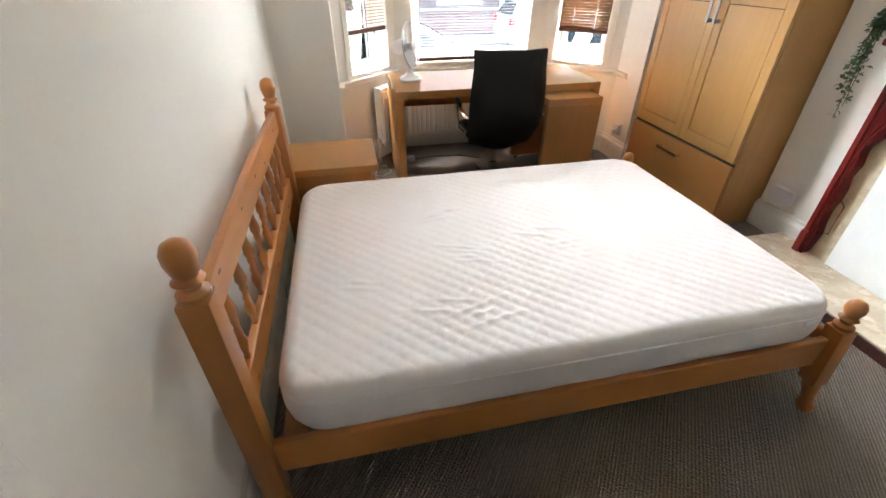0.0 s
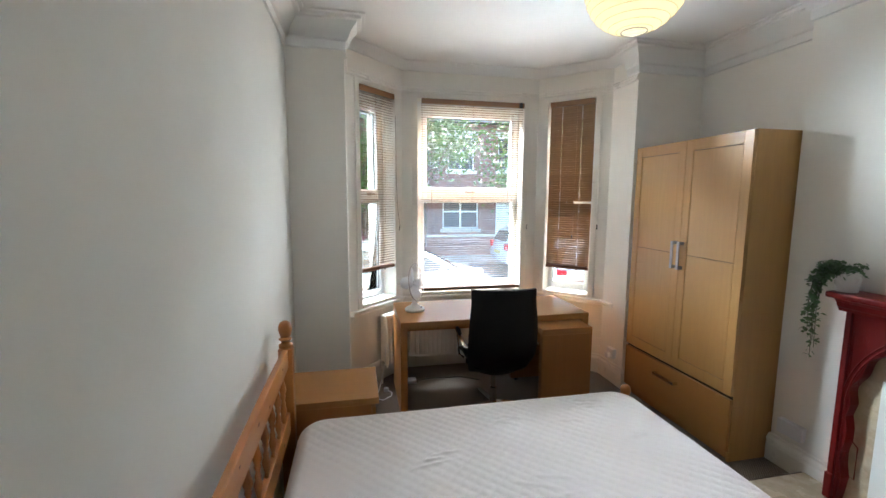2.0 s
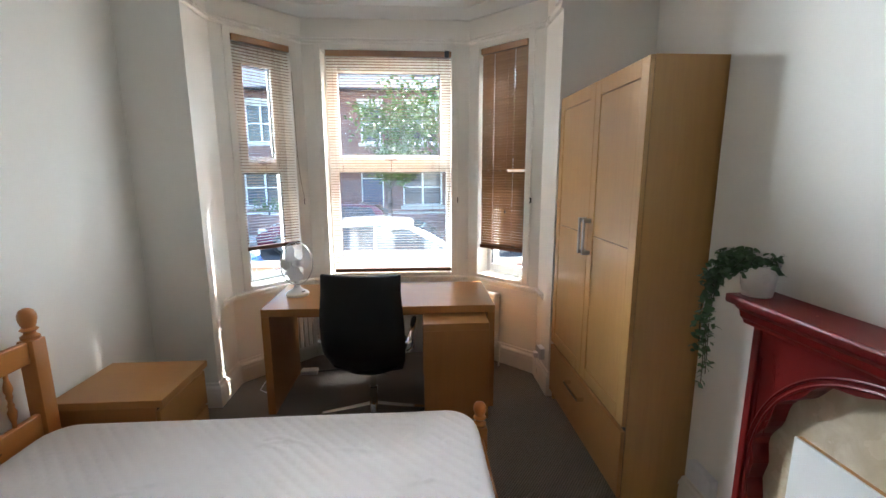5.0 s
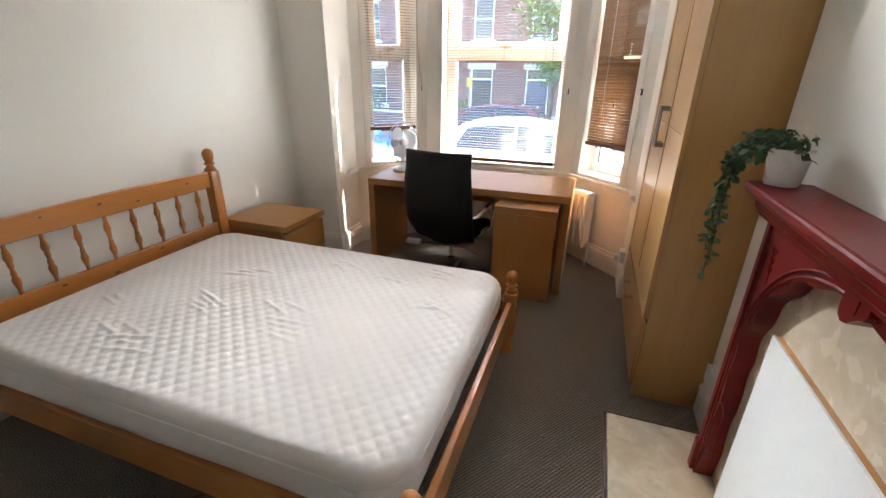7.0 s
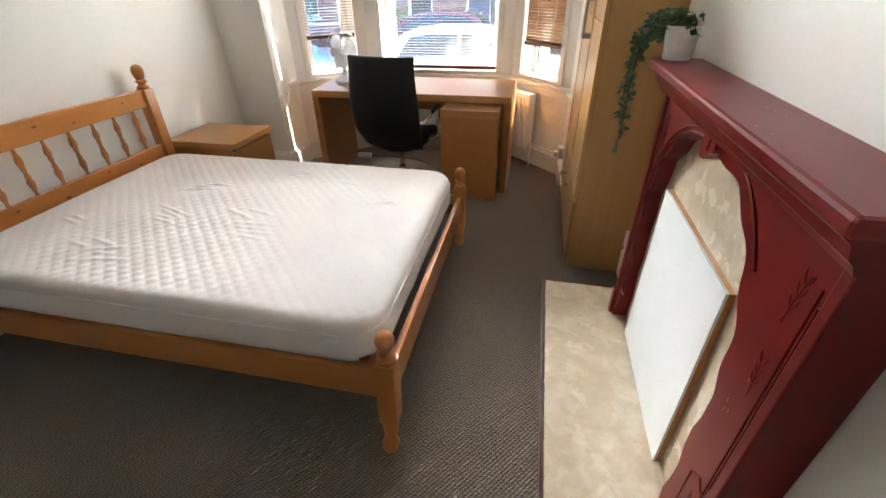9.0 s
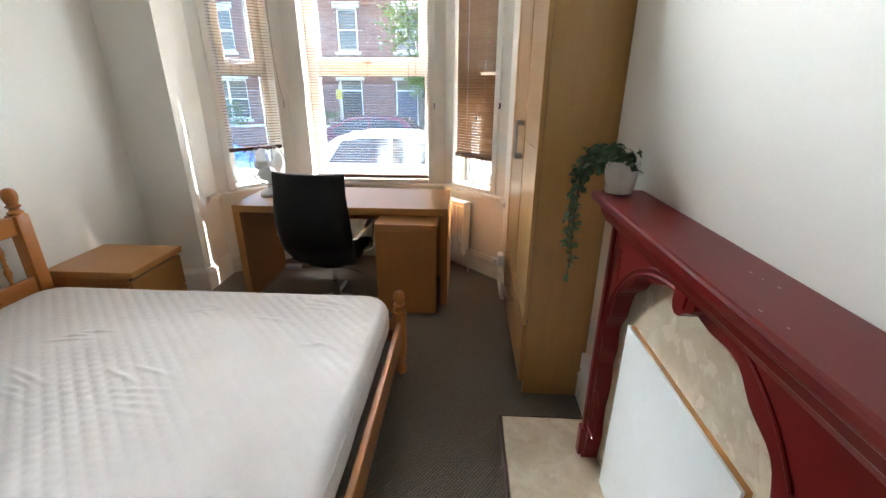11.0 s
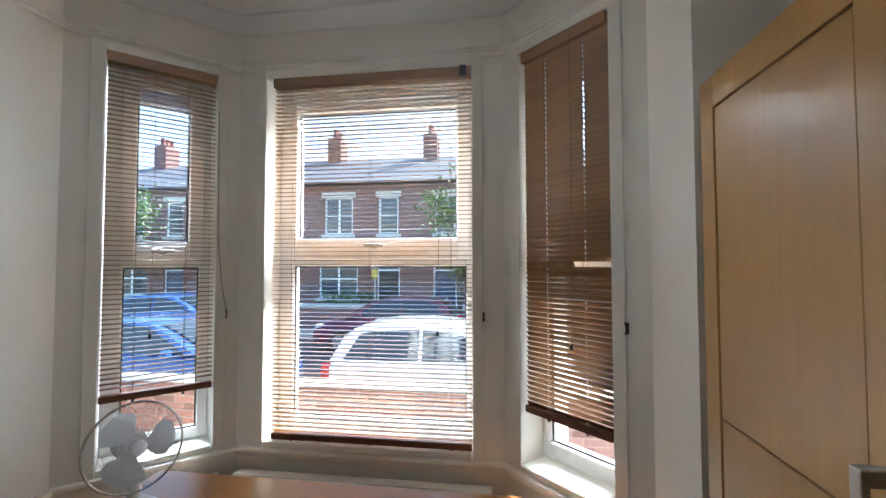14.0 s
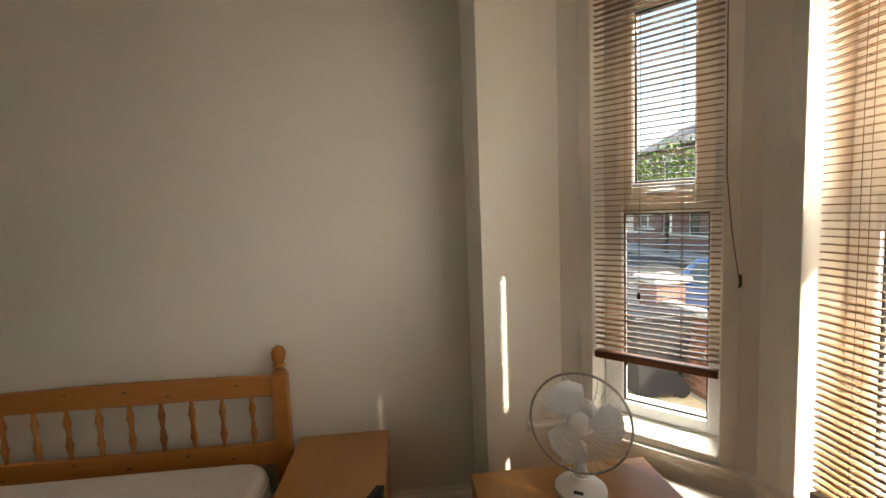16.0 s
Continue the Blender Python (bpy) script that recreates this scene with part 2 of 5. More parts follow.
def carpet():
    """Grey-brown loop-pile carpet with a fine diagonal rib."""
    m = material("carpet", (0.26, 0.20, 0.15), 0.95, spots=(0.225, 0.172, 0.128), spot_scale=1.5, grain=(0.185, 0.14, 0.104), grain_scale=190, bump=0.0)
    n, l = m.node_tree.nodes, m.node_tree.links
    coords, turn, rib, loops, add, bp = (n.new("ShaderNode" + k) for k in ("TexCoord", "Mapping", "TexWave", "TexVoronoi", "Math", "Bump"))
    turn.inputs["Rotation"].default_value = (0, 0, radians(38))
    l.new(coords.outputs["Object"], turn.inputs[0])
    rib.inputs["Scale"].default_value, rib.inputs["Distortion"].default_value, rib.inputs["Detail Scale"].default_value = 26.0, 1.2, 3.0
    loops.inputs["Scale"].default_value = 150
    for x in (rib, loops):
        l.new(turn.outputs[0], x.inputs["Vector"])
    l.new(rib.outputs["Fac"], add.inputs[0])
    l.new(loops.outputs["Distance"], add.inputs[1])
    bp.inputs["Strength"].default_value, bp.inputs["Distance"].default_value = 0.9, 0.006
    l.new(add.outputs[0], bp.inputs["Height"])
    b = n["Principled BSDF"]
    l.new(bp.outputs[0], b.inputs["Normal"])
    old = b.inputs["Base Color"].links[0].from_socket
    dark = n.new("ShaderNodeMix")
    dark.data_type, dark.blend_type = "RGBA", "MULTIPLY"
    dark.inputs[0].default_value = 0.45
    l.new(old, dark.inputs[6])
    l.new(rib.outputs["Color"], dark.inputs[7])
    l.new(dark.outputs[2], b.inputs["Base Color"])
    b.inputs["Sheen Weight"].default_value = 0.2
    return m


def paper():
    """Rice paper that lets the bulb's light through."""
    m = material("rice_paper", (0.88, 0.82, 0.66), 0.8, spots=(0.85, 0.78, 0.60), spot_scale=14, bump=0.15, bump_scale=70)
    n, l = m.node_tree.nodes, m.node_tree.links
    b, trans, mix = n["Principled BSDF"], n.new("ShaderNodeBsdfTranslucent"), n.new("ShaderNodeMixShader")
    trans.inputs[0].default_value = (0.88, 0.79, 0.56, 1)
    mix.inputs[0].default_value = 0.5
    l.new(b.outputs[0], mix.inputs[1])
    l.new(trans.outputs[0], mix.inputs[2])
    l.new(mix.outputs[0], n["Material Output"].inputs[0])
    return m


CARPET, PAPER = carpet(), paper()
RED.node_tree.nodes["Principled BSDF"].inputs["Specular IOR Level"].default_value = 0.3
LEATHER.node_tree.nodes["Principled BSDF"].inputs["Specular IOR Level"].default_value = 0.22

# ---- mesh helpers ----
def mesh_of(bm, name, mat, smooth=False):
    bmesh.ops.recalc_face_normals(bm, faces=bm.faces[:])
    me = bpy.data.meshes.new(name)
    bm.to_mesh(me)
    bm.free()
    me.materials.append(mat)
    if smooth:
        me.polygons.foreach_set("use_smooth", [True] * len(me.polygons))
        me.set_sharp_from_angle(angle=radians(40))
    return me


def part(name, bm, mat, parent=None, label="", smooth=False):
    ob = new(name, mesh_of(bm, name, mat, smooth))
    ob.parent = parent
    if label:
        ob["label"] = label
    return ob


def thing(name, label, category, at=None, group=""):
    ob = new(name)
    ob.empty_display_size = 0.1
    if at is not None:
        ob.matrix_basis = at
    return tagged(ob, label, category, group)


def structure(name, bm, mat, label, category, smooth=False):
    return tagged(part(name, bm, mat, None, "", smooth), label, category, "", "structure")


def box(x0, x1, y0, y1, z0, z1, bevel=0.0, bm=None, seg=2):
    bm = bm or bmesh.new()
    made = bmesh.ops.create_cube(bm, size=1.0, matrix=Matrix.Translation(((x0 + x1) / 2, (y0 + y1) / 2, (z0 + z1) / 2)) @ Matrix.Diagonal((x1 - x0, y1 - y0, z1 - z0, 1)))
    if bevel:
        edges = {e for v in made["verts"] for e in v.link_edges}
        bmesh.ops.bevel(bm, geom=list(edges), offset=bevel, segments=seg, profile=0.5, affect="EDGES")
    return bm


def prism(points, z0, z1, bm=None, m=None):
    """A flat outline in x, y raised from z0 to z1; m turns it."""
    bm = bm or bmesh.new()
    m = m or Matrix()
    low = [bm.verts.new(m @ Vector((x, y, z0))) for x, y in points]
    top = [bm.verts.new(m @ Vector((x, y, z1))) for x, y in points]
    bm.faces.new(low[::-1])
    bm.faces.new(top)
    for i in range(len(points)):
        j = (i + 1) % len(points)
        bm.faces.new((low[i], low[j], top[j], top[i]))
    return bm


def lathe(profile, steps=20, bm=None, m=None):
    """Profile of (radius, height) turned about z."""
    bm = bm or bmesh.new()
    m = m or Matrix()
    rings = [[bm.verts.new(m @ Vector((r * math.cos(a), r * math.sin(a), z))) for a in (2 * math.pi * i / steps for i in range(steps))] for r, z in profile]
    for a, b in zip(rings, rings[1:]):
        for i in range(steps):
            j = (i + 1) % steps
            bm.faces.new((a[i], a[j], b[j], b[i]))
    bm.faces.new(rings[0][::-1])
    bm.faces.new(rings[-1])
    return bm


def tube(points, radius, sides=8, bm=None, closed=False, flat=1.0):
    """A round bar along points; radius may be a list."""
    bm = bm or bmesh.new()
    points = [Vector(p) for p in points]
    count = len(points)
    rings, up = [], Vector((0.013, 0.027, 1)).normalized()
    for i, p in enumerate(points):
        before, after = points[i - 1] if closed or i else points[0], points[(i + 1) % count] if closed or i < count - 1 else points[-1]
        way = (after - before).normalized()
        side = way.cross(up)
        side = side.normalized() if side.length > 1e-3 else way.cross(Vector((1, 0, 0))).normalized()
        over = side.cross(way)
        r = radius[i] if isinstance(radius, (list, tuple)) else radius
        rings.append([bm.verts.new(p + r * (math.cos(a) * side + flat * math.sin(a) * over)) for a in (2 * math.pi * k / sides for k in range(sides))])
    pairs = list(zip(rings, rings[1:])) + ([(rings[-1], rings[0])] if closed else [])
    for a, b in pairs:
        for k in range(sides):
            j = (k + 1) % sides
            bm.faces.new((a[k], a[j], b[j], b[k]))
    if not closed:
        bm.faces.new(rings[0][::-1])
        bm.faces.new(rings[-1])
    return bm


def ring(centre, radius, thick, m=None, count=28, sides=6, bm=None):
    m = m or Matrix()
    pts = [m @ (Vector(centre) + Vector((radius * math.cos(a), radius * math.sin(a), 0))) for a in (2 * math.pi * i / count for i in range(count))]
    return tube(pts, thick, sides, bm, True)


def sweep(path, profile, bm=None):
    """A moulding along a plan path with the room on its right; profile of (distance into the room, z)."""
    bm = bm or bmesh.new()
    pts = [Vector(p) for p in path]
    rights = [Vector(((b - a).y, -(b - a).x)).normalized() for a, b in zip(pts, pts[1:])]
    rows = []
    for i, p in enumerate(pts):
        a, b = rights[max(0, i - 1)], rights[min(len(rights) - 1, i)]
        n = (a + b).normalized()
        n = n / max(0.3, n.dot(a))
        rows.append([bm.verts.new((p.x + n.x * d, p.y + n.y * d, z)) for d, z in profile])
    for a, b in zip(rows, rows[1:]):
        for k in range(len(profile)):
            j = (k + 1) % len(profile)
            bm.faces.new((a[k], a[j], b[j], b[k]))
    bm.faces.new(rows[0][::-1])
    bm.faces.new(rows[-1])
    return bm


# ---- the room ----
CEILING, DEEP = 2.85, 0.32
XW, XC, XA = -0.02, 2.985, 3.28          # west wall, chimney breast, alcove
YB, YF, YC0, YC1 = -0.35, 3.92, 0.95, 2.835
BAY = [(0.37, YF), (0.37, 4.255), (0.855, 4.74), (2.185, 4.74), (2.67, 4.255), (2.67, YF)]
SILL, HEAD = 0.735, 2.545
DOOR0, DOOR1, DOORH = 0.34, 1.16, 2.02

structure("floor", box(XW - 0.3, XA + 0.3, YB - 0.3, 5.06, -0.12, 0.0), CARPET, "grey-brown ribbed loop-pile carpet floor", "floor")
structure("ceiling", box(XW - 0.3, XA + 0.3, YB - 0.3, 5.06, CEILING, CEILING + 0.15), CEIL, "white painted plaster ceiling", "ceiling")
bm = box(XW - 0.2, XW, YB - 0.2, DOOR0, 0, CEILING)
box(XW - 0.2, XW, DOOR1, YF, 0, CEILING, bm=bm)
box(XW - 0.2, XW, DOOR0, DOOR1, DOORH, CEILING, bm=bm)
structure("wall_west", bm, WALL, "off-white painted plaster wall behind the bed", "wall")
structure("wall_south", box(XW, XA, YB - 0.2, YB, 0, CEILING), WALL, "off-white painted plaster wall", "wall")
structure("wall_east", box(XA, XA + 0.2, YB - 0.2, YF + DEEP, 0, CEILING), WALL, "off-white painted plaster alcove wall", "wall")
structure("chimney_breast", box(XC, XA, YC0, YC1, 0, CEILING), WALL, "off-white painted chimney breast", "wall")
structure("wall_north_west", prism([(XW - 0.2, YF), (0.37, YF), (0.37, 4.255), (0.144, 4.349), (0.05, 4.60), (XW - 0.2, 4.60)], 0, CEILING), WALL, "off-white painted pier beside the bay window", "wall")
structure("wall_north_east", prism([(XA, YF), (2.67, YF), (2.67, 4.255), (2.896, 4.349), (2.99, 4.60), (XA, 4.60)][::-1], 0, CEILING), WALL, "off-white painted pier beside the bay window", "wall")


def along(p, q):
    """The pose of a wall: x along its inner face, y outwards, and its length."""
    p, q = Vector(p), Vector(q)
    return pose(p.x, p.y, 0, 0, 0, math.degrees(math.atan2((q - p).y, (q - p).x))), (q - p).length


def bay_wall(name, p, q, s0, s1):
    m, length = along(p, q)
    cut = DEEP * math.tan(radians(22.5))
    bm = prism([(0, 0), (s0, 0), (s0, DEEP), (-cut, DEEP)], 0, CEILING)
    prism([(s1, 0), (length, 0), (length + cut, DEEP), (s1, DEEP)], 0, CEILING, bm)
    prism([(s0, 0), (s1, 0), (s1, DEEP), (s0, DEEP)], 0, SILL - 0.03, bm)
    prism([(s0, 0), (s1, 0), (s1, DEEP), (s0, DEEP)], HEAD, CEILING, bm)
    ob = structure(name, bm, WALL, "off-white painted bay wall with a window opening", "wall")
    ob.matrix_basis = m
    return m


def timber_bar(bm, x0, x1, y0, y1, z0, z1):
    return box(x0, x1, y0, y1, z0, z1, 0.006, bm, 1)


def window(name, m, s0, s1, low_glass, top_glass, label):
    """White uPVC window: fixed light below a transom, opening light above; low_glass and top_glass are (s0, s1, z0, z1)."""
    w = tagged(thing(name, label, "window", m), kind="structure")
    a, b = s0 + 0.004, s1 - 0.004
    y0, y1 = 0.13, 0.20
    l0, l1, lz0, lz1 = low_glass
    t0, t1, tz0, tz1 = top_glass
    fr = timber_bar(bmesh.new(), a, l0, y0, y1, SILL + 0.004, HEAD - 0.004)
    timber_bar(fr, l1, b, y0, y1, SILL + 0.004, HEAD - 0.004)
    timber_bar(fr, l0 - 0.002, l1 + 0.002, y0 + 0.002, y1, SILL + 0.004, lz0)
    timber_bar(fr, l0 - 0.002, l1 + 0.002, y0 + 0.002, y1, lz1, lz1 + 0.05)
    timber_bar(fr, l0 - 0.002, l1 + 0.002, y0 + 0.002, y1, tz1 + 0.045, HEAD - 0.004)
    part("window_frame", fr, UPVC, w)
    sash = timber_bar(bmesh.new(), l0 - 0.02, t0, y0 - 0.014, y1 - 0.01, lz1 + 0.035, tz1 + 0.06)
    timber_bar(sash, t1, l1 + 0.02, y0 - 0.014, y1 - 0.01, lz1 + 0.035, tz1 + 0.06)
    timber_bar(sash, t0 - 0.002, t1 + 0.002, y0 - 0.012, y1 - 0.012, lz1 + 0.035, tz0)
    timber_bar(sash, t0 - 0.002, t1 + 0.002, y0 - 0.012, y1 - 0.012, tz1, tz1 + 0.06)
    s = part("opening_sash", sash, UPVC, w)
    c = (t0 + t1) / 2
    hd = box(c - 0.05, c + 0.05, y0 - 0.045, y0 - 0.03, tz0 - 0.05, tz0 - 0.03, 0.005)
    box(c - 0.015, c + 0.015, y0 - 0.032, y0 - 0.012, tz0 - 0.055, tz0 - 0.025, 0.004, hd)
    part("handle", hd, STEEL, s, "metal window handle")
    for n, (g0, g1, z0, z1) in (("pane", low_glass), ("pane", top_glass)):
        p = part(n, box(g0 - 0.003, g1 + 0.003, y0 + 0.03, y0 + 0.036, z0 - 0.003, z1 + 0.003), GLASS, w)
        p.visible_shadow = False
        g = box(g0 - 0.001, g0 + 0.006, y0 + 0.02, y0 + 0.03, z0, z1)
        for q in ((g1 - 0.006, g1 + 0.001, z0, z1), (g0, g1, z0 - 0.001, z0 + 0.006), (g0, g1, z1 - 0.006, z1 + 0.001)):
            box(q[0], q[1], y0 + 0.021, y0 + 0.03, q[2], q[3], bm=g)
        part("gasket", g, BLACKP, w, "black rubber gasket")
    part("window_sill", box(s0 + 0.002, s1 - 0.002, -0.012, y0 + 0.01, SILL - 0.03, SILL, 0.006), GLOSSW, w, "gloss white painted sill board")
    part("outer_sill", box(s0 + 0.002, s1 - 0.002, y1 - 0.01, DEEP + 0.05, SILL - 0.03, SILL - 0.008, 0.006), STONE, w)
    tr = bmesh.new()
    for q in ((s0 - 0.05, s0, SILL - 0.03, HEAD + 0.05), (s1, s1 + 0.05, SILL - 0.03, HEAD + 0.05), (s0, s1, HEAD, HEAD + 0.05)):
        box(q[0], q[1], -0.009, 0.004, q[2], q[3], 0.003, tr)
    part("architrave", tr, GLOSSW, w, "thin gloss white architrave")
    return w


M_W = bay_wall("wall_bay_west", BAY[1], BAY[2], 0.14, 0.58)
M_M = bay_wall("wall_bay_middle", BAY[2], BAY[3], 0.145, 1.185)
M_E = bay_wall("wall_bay_east", BAY[3], BAY[4], 0.106, 0.546)
window("window_1", M_W, 0.14, 0.58, (0.218, 0.526, 0.79, 1.59), (0.262, 0.478, 1.71, 2.38), "narrow white uPVC bay window with a top-opening light")
window("window_2", M_M, 0.145, 1.185, (0.228, 1.145, 0.815, 1.594), (0.252, 1.10, 1.74, 2.40), "wide white uPVC middle bay window with a transom")
window("window_3", M_E, 0.106, 0.546, (0.15, 0.468, 0.81, 1.59), (0.168, 0.424, 1.71, 2.40), "narrow white uPVC bay window behind a closed blind")

# mouldings
NORTH = [(XW, 1.235), (XW, YF), *BAY, (XA, YF), (XA, YC1), (XC, YC1), (XC, 2.445)]
SOUTH = [(XC, 1.275), (XC, YC0), (XA, YC0), (XA, YB), (XW, YB), (XW, 0.262)]
SKIRT = [(0.0, 0.0), (0.02, 0.0), (0.02, 0.105), (0.016, 0.125), (0.024, 0.132), (0.020, 0.145), (0.010, 0.158), (0.008, 0.172), (0.0, 0.178)]
bm = sweep(NORTH, SKIRT)
sweep(SOUTH, SKIRT, bm)
structure("baseboard", bm, GLOSSW, "tall moulded gloss white skirting board", "baseboard")
COVE = [(0, CEILING), (0, CEILING - 0.205), (0.012, CEILING - 0.20), (0.014, CEILING - 0.15), (0.03, CEILING - 0.14), (0.034, CEILING - 0.125), (0.052, CEILING - 0.085),
        (0.085, CEILING - 0.05), (0.092, CEILING - 0.036), (0.118, CEILING - 0.032), (0.122, CEILING - 0.014), (0.145, CEILING - 0.012), (0.147, CEILING)]
bm = sweep([(XW, YB), (XW, YF), BAY[0], (0.37, 4.06)], COVE)
sweep([(2.67, 4.06), (2.67, YF), (XA, YF), (XA, YC1), (XC, YC1), (XC, YC0), (XA, YC0), (XA, YB), (XW, YB)], COVE, bm)
structure("cornice", bm, CEIL, "deep stepped white plaster cornice", "trim", True)
BEAD = [(0, 2.585), (0.012, 2.588), (0.02, 2.60), (0.012, 2.612), (0.016, 2.622), (0.006, 2.635), (0, 2.637)]
structure("bay_frieze_moulding", sweep(BAY, BEAD), GLOSSW, "white moulding above the bay windows", "trim")
COVE2 = [(0, CEILING), (0, CEILING - 0.075), (0.012, CEILING - 0.07), (0.03, CEILING - 0.035), (0.07, CEILING - 0.01), (0.072, CEILING)]
structure("bay_cornice", sweep([(0.37, 4.06), *BAY[1:5], (2.67, 4.06)], COVE2), CEIL, "small plaster cove in the bay", "trim", True)
DADO = [(0, 0.655), (0.010, 0.66), (0.016, 0.675), (0.030, 0.682), (0.034, 0.692), (0.032, 0.704), (0, 0.7045)]
structure("bay_sill_moulding", sweep([(0.37, 4.10), *BAY[1:5], (2.67, 4.10)], DADO), GLOSSW, "white moulding under the bay window sills", "trim")

# door in the west wall
door = tagged(thing("door_1", "closed white panelled door with a white architrave", "door", pose(XW, DOOR0, 0)), kind="structure")
w = DOOR1 - DOOR0
bm = box(-0.06, -0.02, 0.03, w - 0.03, 0.005, DOORH - 0.03, 0.003)
part("leaf", bm, GLOSSW, door)
for z0, z1 in ((0.2, 0.85), (1.05, 1.85)):
    for y0, y1 in ((0.13, w / 2 - 0.05), (w / 2 + 0.05, w - 0.13)):
        part("panel", box(-0.024, -0.014, y0, y1, z0, z1, 0.006), GLOSSW, door)
bm = box(-0.2, 0.0, 0, 0.028, 0, DOORH)
box(-0.2, 0.0, w - 0.028, w, 0, DOORH, bm=bm)
box(-0.2, 0.0, 0.028, w - 0.028, DOORH - 0.028, DOORH, bm=bm)
part("frame", bm, GLOSSW, door)
bm = box(0.0, 0.018, -0.065, 0.008, 0, DOORH + 0.065, 0.005)
box(0.0, 0.018, w - 0.008, w + 0.065, 0, DOORH + 0.065, 0.005, bm)
box(0.0, 0.0175, 0.008, w - 0.008, DOORH - 0.008, DOORH + 0.065, 0.005, bm)
part("architrave", bm, GLOSSW, door)
bm = lathe([(0.024, 0), (0.026, 0.006), (0.010, 0.012), (0.010, 0.03), (0.024, 0.04), (0.026, 0.055), (0.012, 0.066)], 18, m=pose(-0.02, 0.09, 1.0, 0, 90))
part("door_knob", bm, STEEL, door, "metal door knob", True)

# ---- the bed ----
BX0, BX1, BY0, BY1 = 0.066, 2.03, 1.61, 2.98
bed = thing("bed_frame", "orange pine double bed frame with turned spindles in the headboard", "bed", pose(BX0, BY0, 0))
LEN, WID = BX1 - BX0, BY1 - BY0


def turned_top(z, r=0.034, tall=0.14):
    return [(r * 0.9, z), (r, z + 0.006), (r, z + 0.016), (r * 0.62, z + 0.026), (r * 0.60, z + 0.034), (r * 0.98, z + 0.046), (r * 0.66, z + 0.056), (r * 0.80, z + 0.068),
            (r * 0.98, z + tall * 0.66), (r * 0.96, z + tall * 0.80), (r * 0.72, z + tall * 0.93), (r * 0.30, z + tall * 0.995), (0.002, z + tall)]


for y in (0, WID):
    bm = box(-0.034, 0.034, y - 0.034, y + 0.034, 0.10, 0.885, 0.006)
    lathe([(0.020, 0), (0.026, 0.01), (0.030, 0.06), (0.024, 0.075), (0.032, 0.101)], 18, bm, pose(0, y, 0))
    lathe(turned_top(0.883), 20, bm, pose(0, y, 0))
    part("head_post", bm, PINE_UP, bed, "", True)
    bm = box(LEN - 0.034, LEN + 0.034, y - 0.034, y + 0.034, 0.13, 0.388, 0.006)
    lathe([(0.022, 0), (0.028, 0.008), (0.031, 0.03), (0.021, 0.05), (0.025, 0.075), (0.031, 0.115), (0.034, 0.131)], 18, bm, pose(LEN, y, 0))
    lathe(turned_top(0.386, 0.032, 0.125), 20, bm, pose(LEN, y, 0))
    if y == 0:                # this leg leans outwards below the rail
        for v in bm.verts:
            v.co.y -= 0.055 * max(0.0, 0.21 - v.co.z) / 0.21
    part("foot_post", bm, PINE_UP, bed, "", True)


def arched_rail(z0, z1, rise, thick=0.028):
    steps = 16
    pts = [(0.03 + (WID - 0.06) * i / steps, z1 + rise * math.sin(math.pi * i / steps)) for i in range(steps + 1)]
    return prism([(0.03, z0), (WID - 0.03, z0)] + pts[::-1], -thick / 2, thick / 2, m=Matrix(((0, 0, 1, 0), (1, 0, 0, 0), (0, 1, 0, 0), (0, 0, 0, 1))))


for z0, z1, rise in ((0.785, 0.882, 0.012), (0.445, 0.552, 0.0)):
    r = part("headboard_rail", arched_rail(z0, z1, rise), PINE, bed)
    mod = r.modifiers.new("edge", "BEVEL")
    mod.width, mod.segments, mod.limit_method = 0.006, 2, "ANGLE"
    rng = random.Random(int(z0 * 1000))
    for k in range(5):
        y, z, s = 0.12 + WID * 0.19 * k + rng.uniform(-0.05, 0.05), rng.uniform(z0 + 0.02, z1 - 0.02), rng.uniform(0.006, 0.011)
        part("knot", lathe([(s, 0), (s * 0.9, 0.0012), (0.001, 0.0014)], 10, m=pose(0.0138, y, z, 0, 90) @ Matrix.Diagonal((0.7, 1.5, 1, 1))), KNOT, r, "dark pine knot")
for i in range(9):
    y = WID * (i + 1) / 10
    z, h = 0.545, 0.248
    prof = [(0.0085, 0), (0.0085, 0.03), (0.015, 0.06), (0.0165, 0.075), (0.010, 0.095), (0.0125, 0.105), (0.0085, 0.118), (0.0085, h - 0.118), (0.0125, h - 0.105), (0.010, h - 0.095), (0.0165, h - 0.075), (0.015, h - 0.06), (0.0085, h - 0.03), (0.0085, h)]
    part("spindle", lathe(prof, 12, m=pose(0, y, z)), PINE_UP, bed, "", True)
for y in (0.004, WID - 0.004):
    part("side_rail", box(0.034, LEN - 0.034, y - 0.014, y + 0.014, 0.208, 0.340, 0.006), PINE_X, bed)
    inner = 0.028 if y < 0.5 else -0.028
    part("slat_ledge", box(0.034, LEN - 0.034, y + inner - 0.014, y + inner + 0.014, 0.27, 0.300), PINE_X, bed)
part("foot_rail", box(LEN - 0.014, LEN + 0.014, 0.034, WID - 0.034, 0.208, 0.340, 0.006), PINE, bed)
for i in range(14):
    x = 0.09 + i * (LEN - 0.18) / 13
    part("bed_slat", box(x - 0.035, x + 0.035, 0.03, WID - 0.03, 0.300, 0.318, 0.003), PINE, bed)


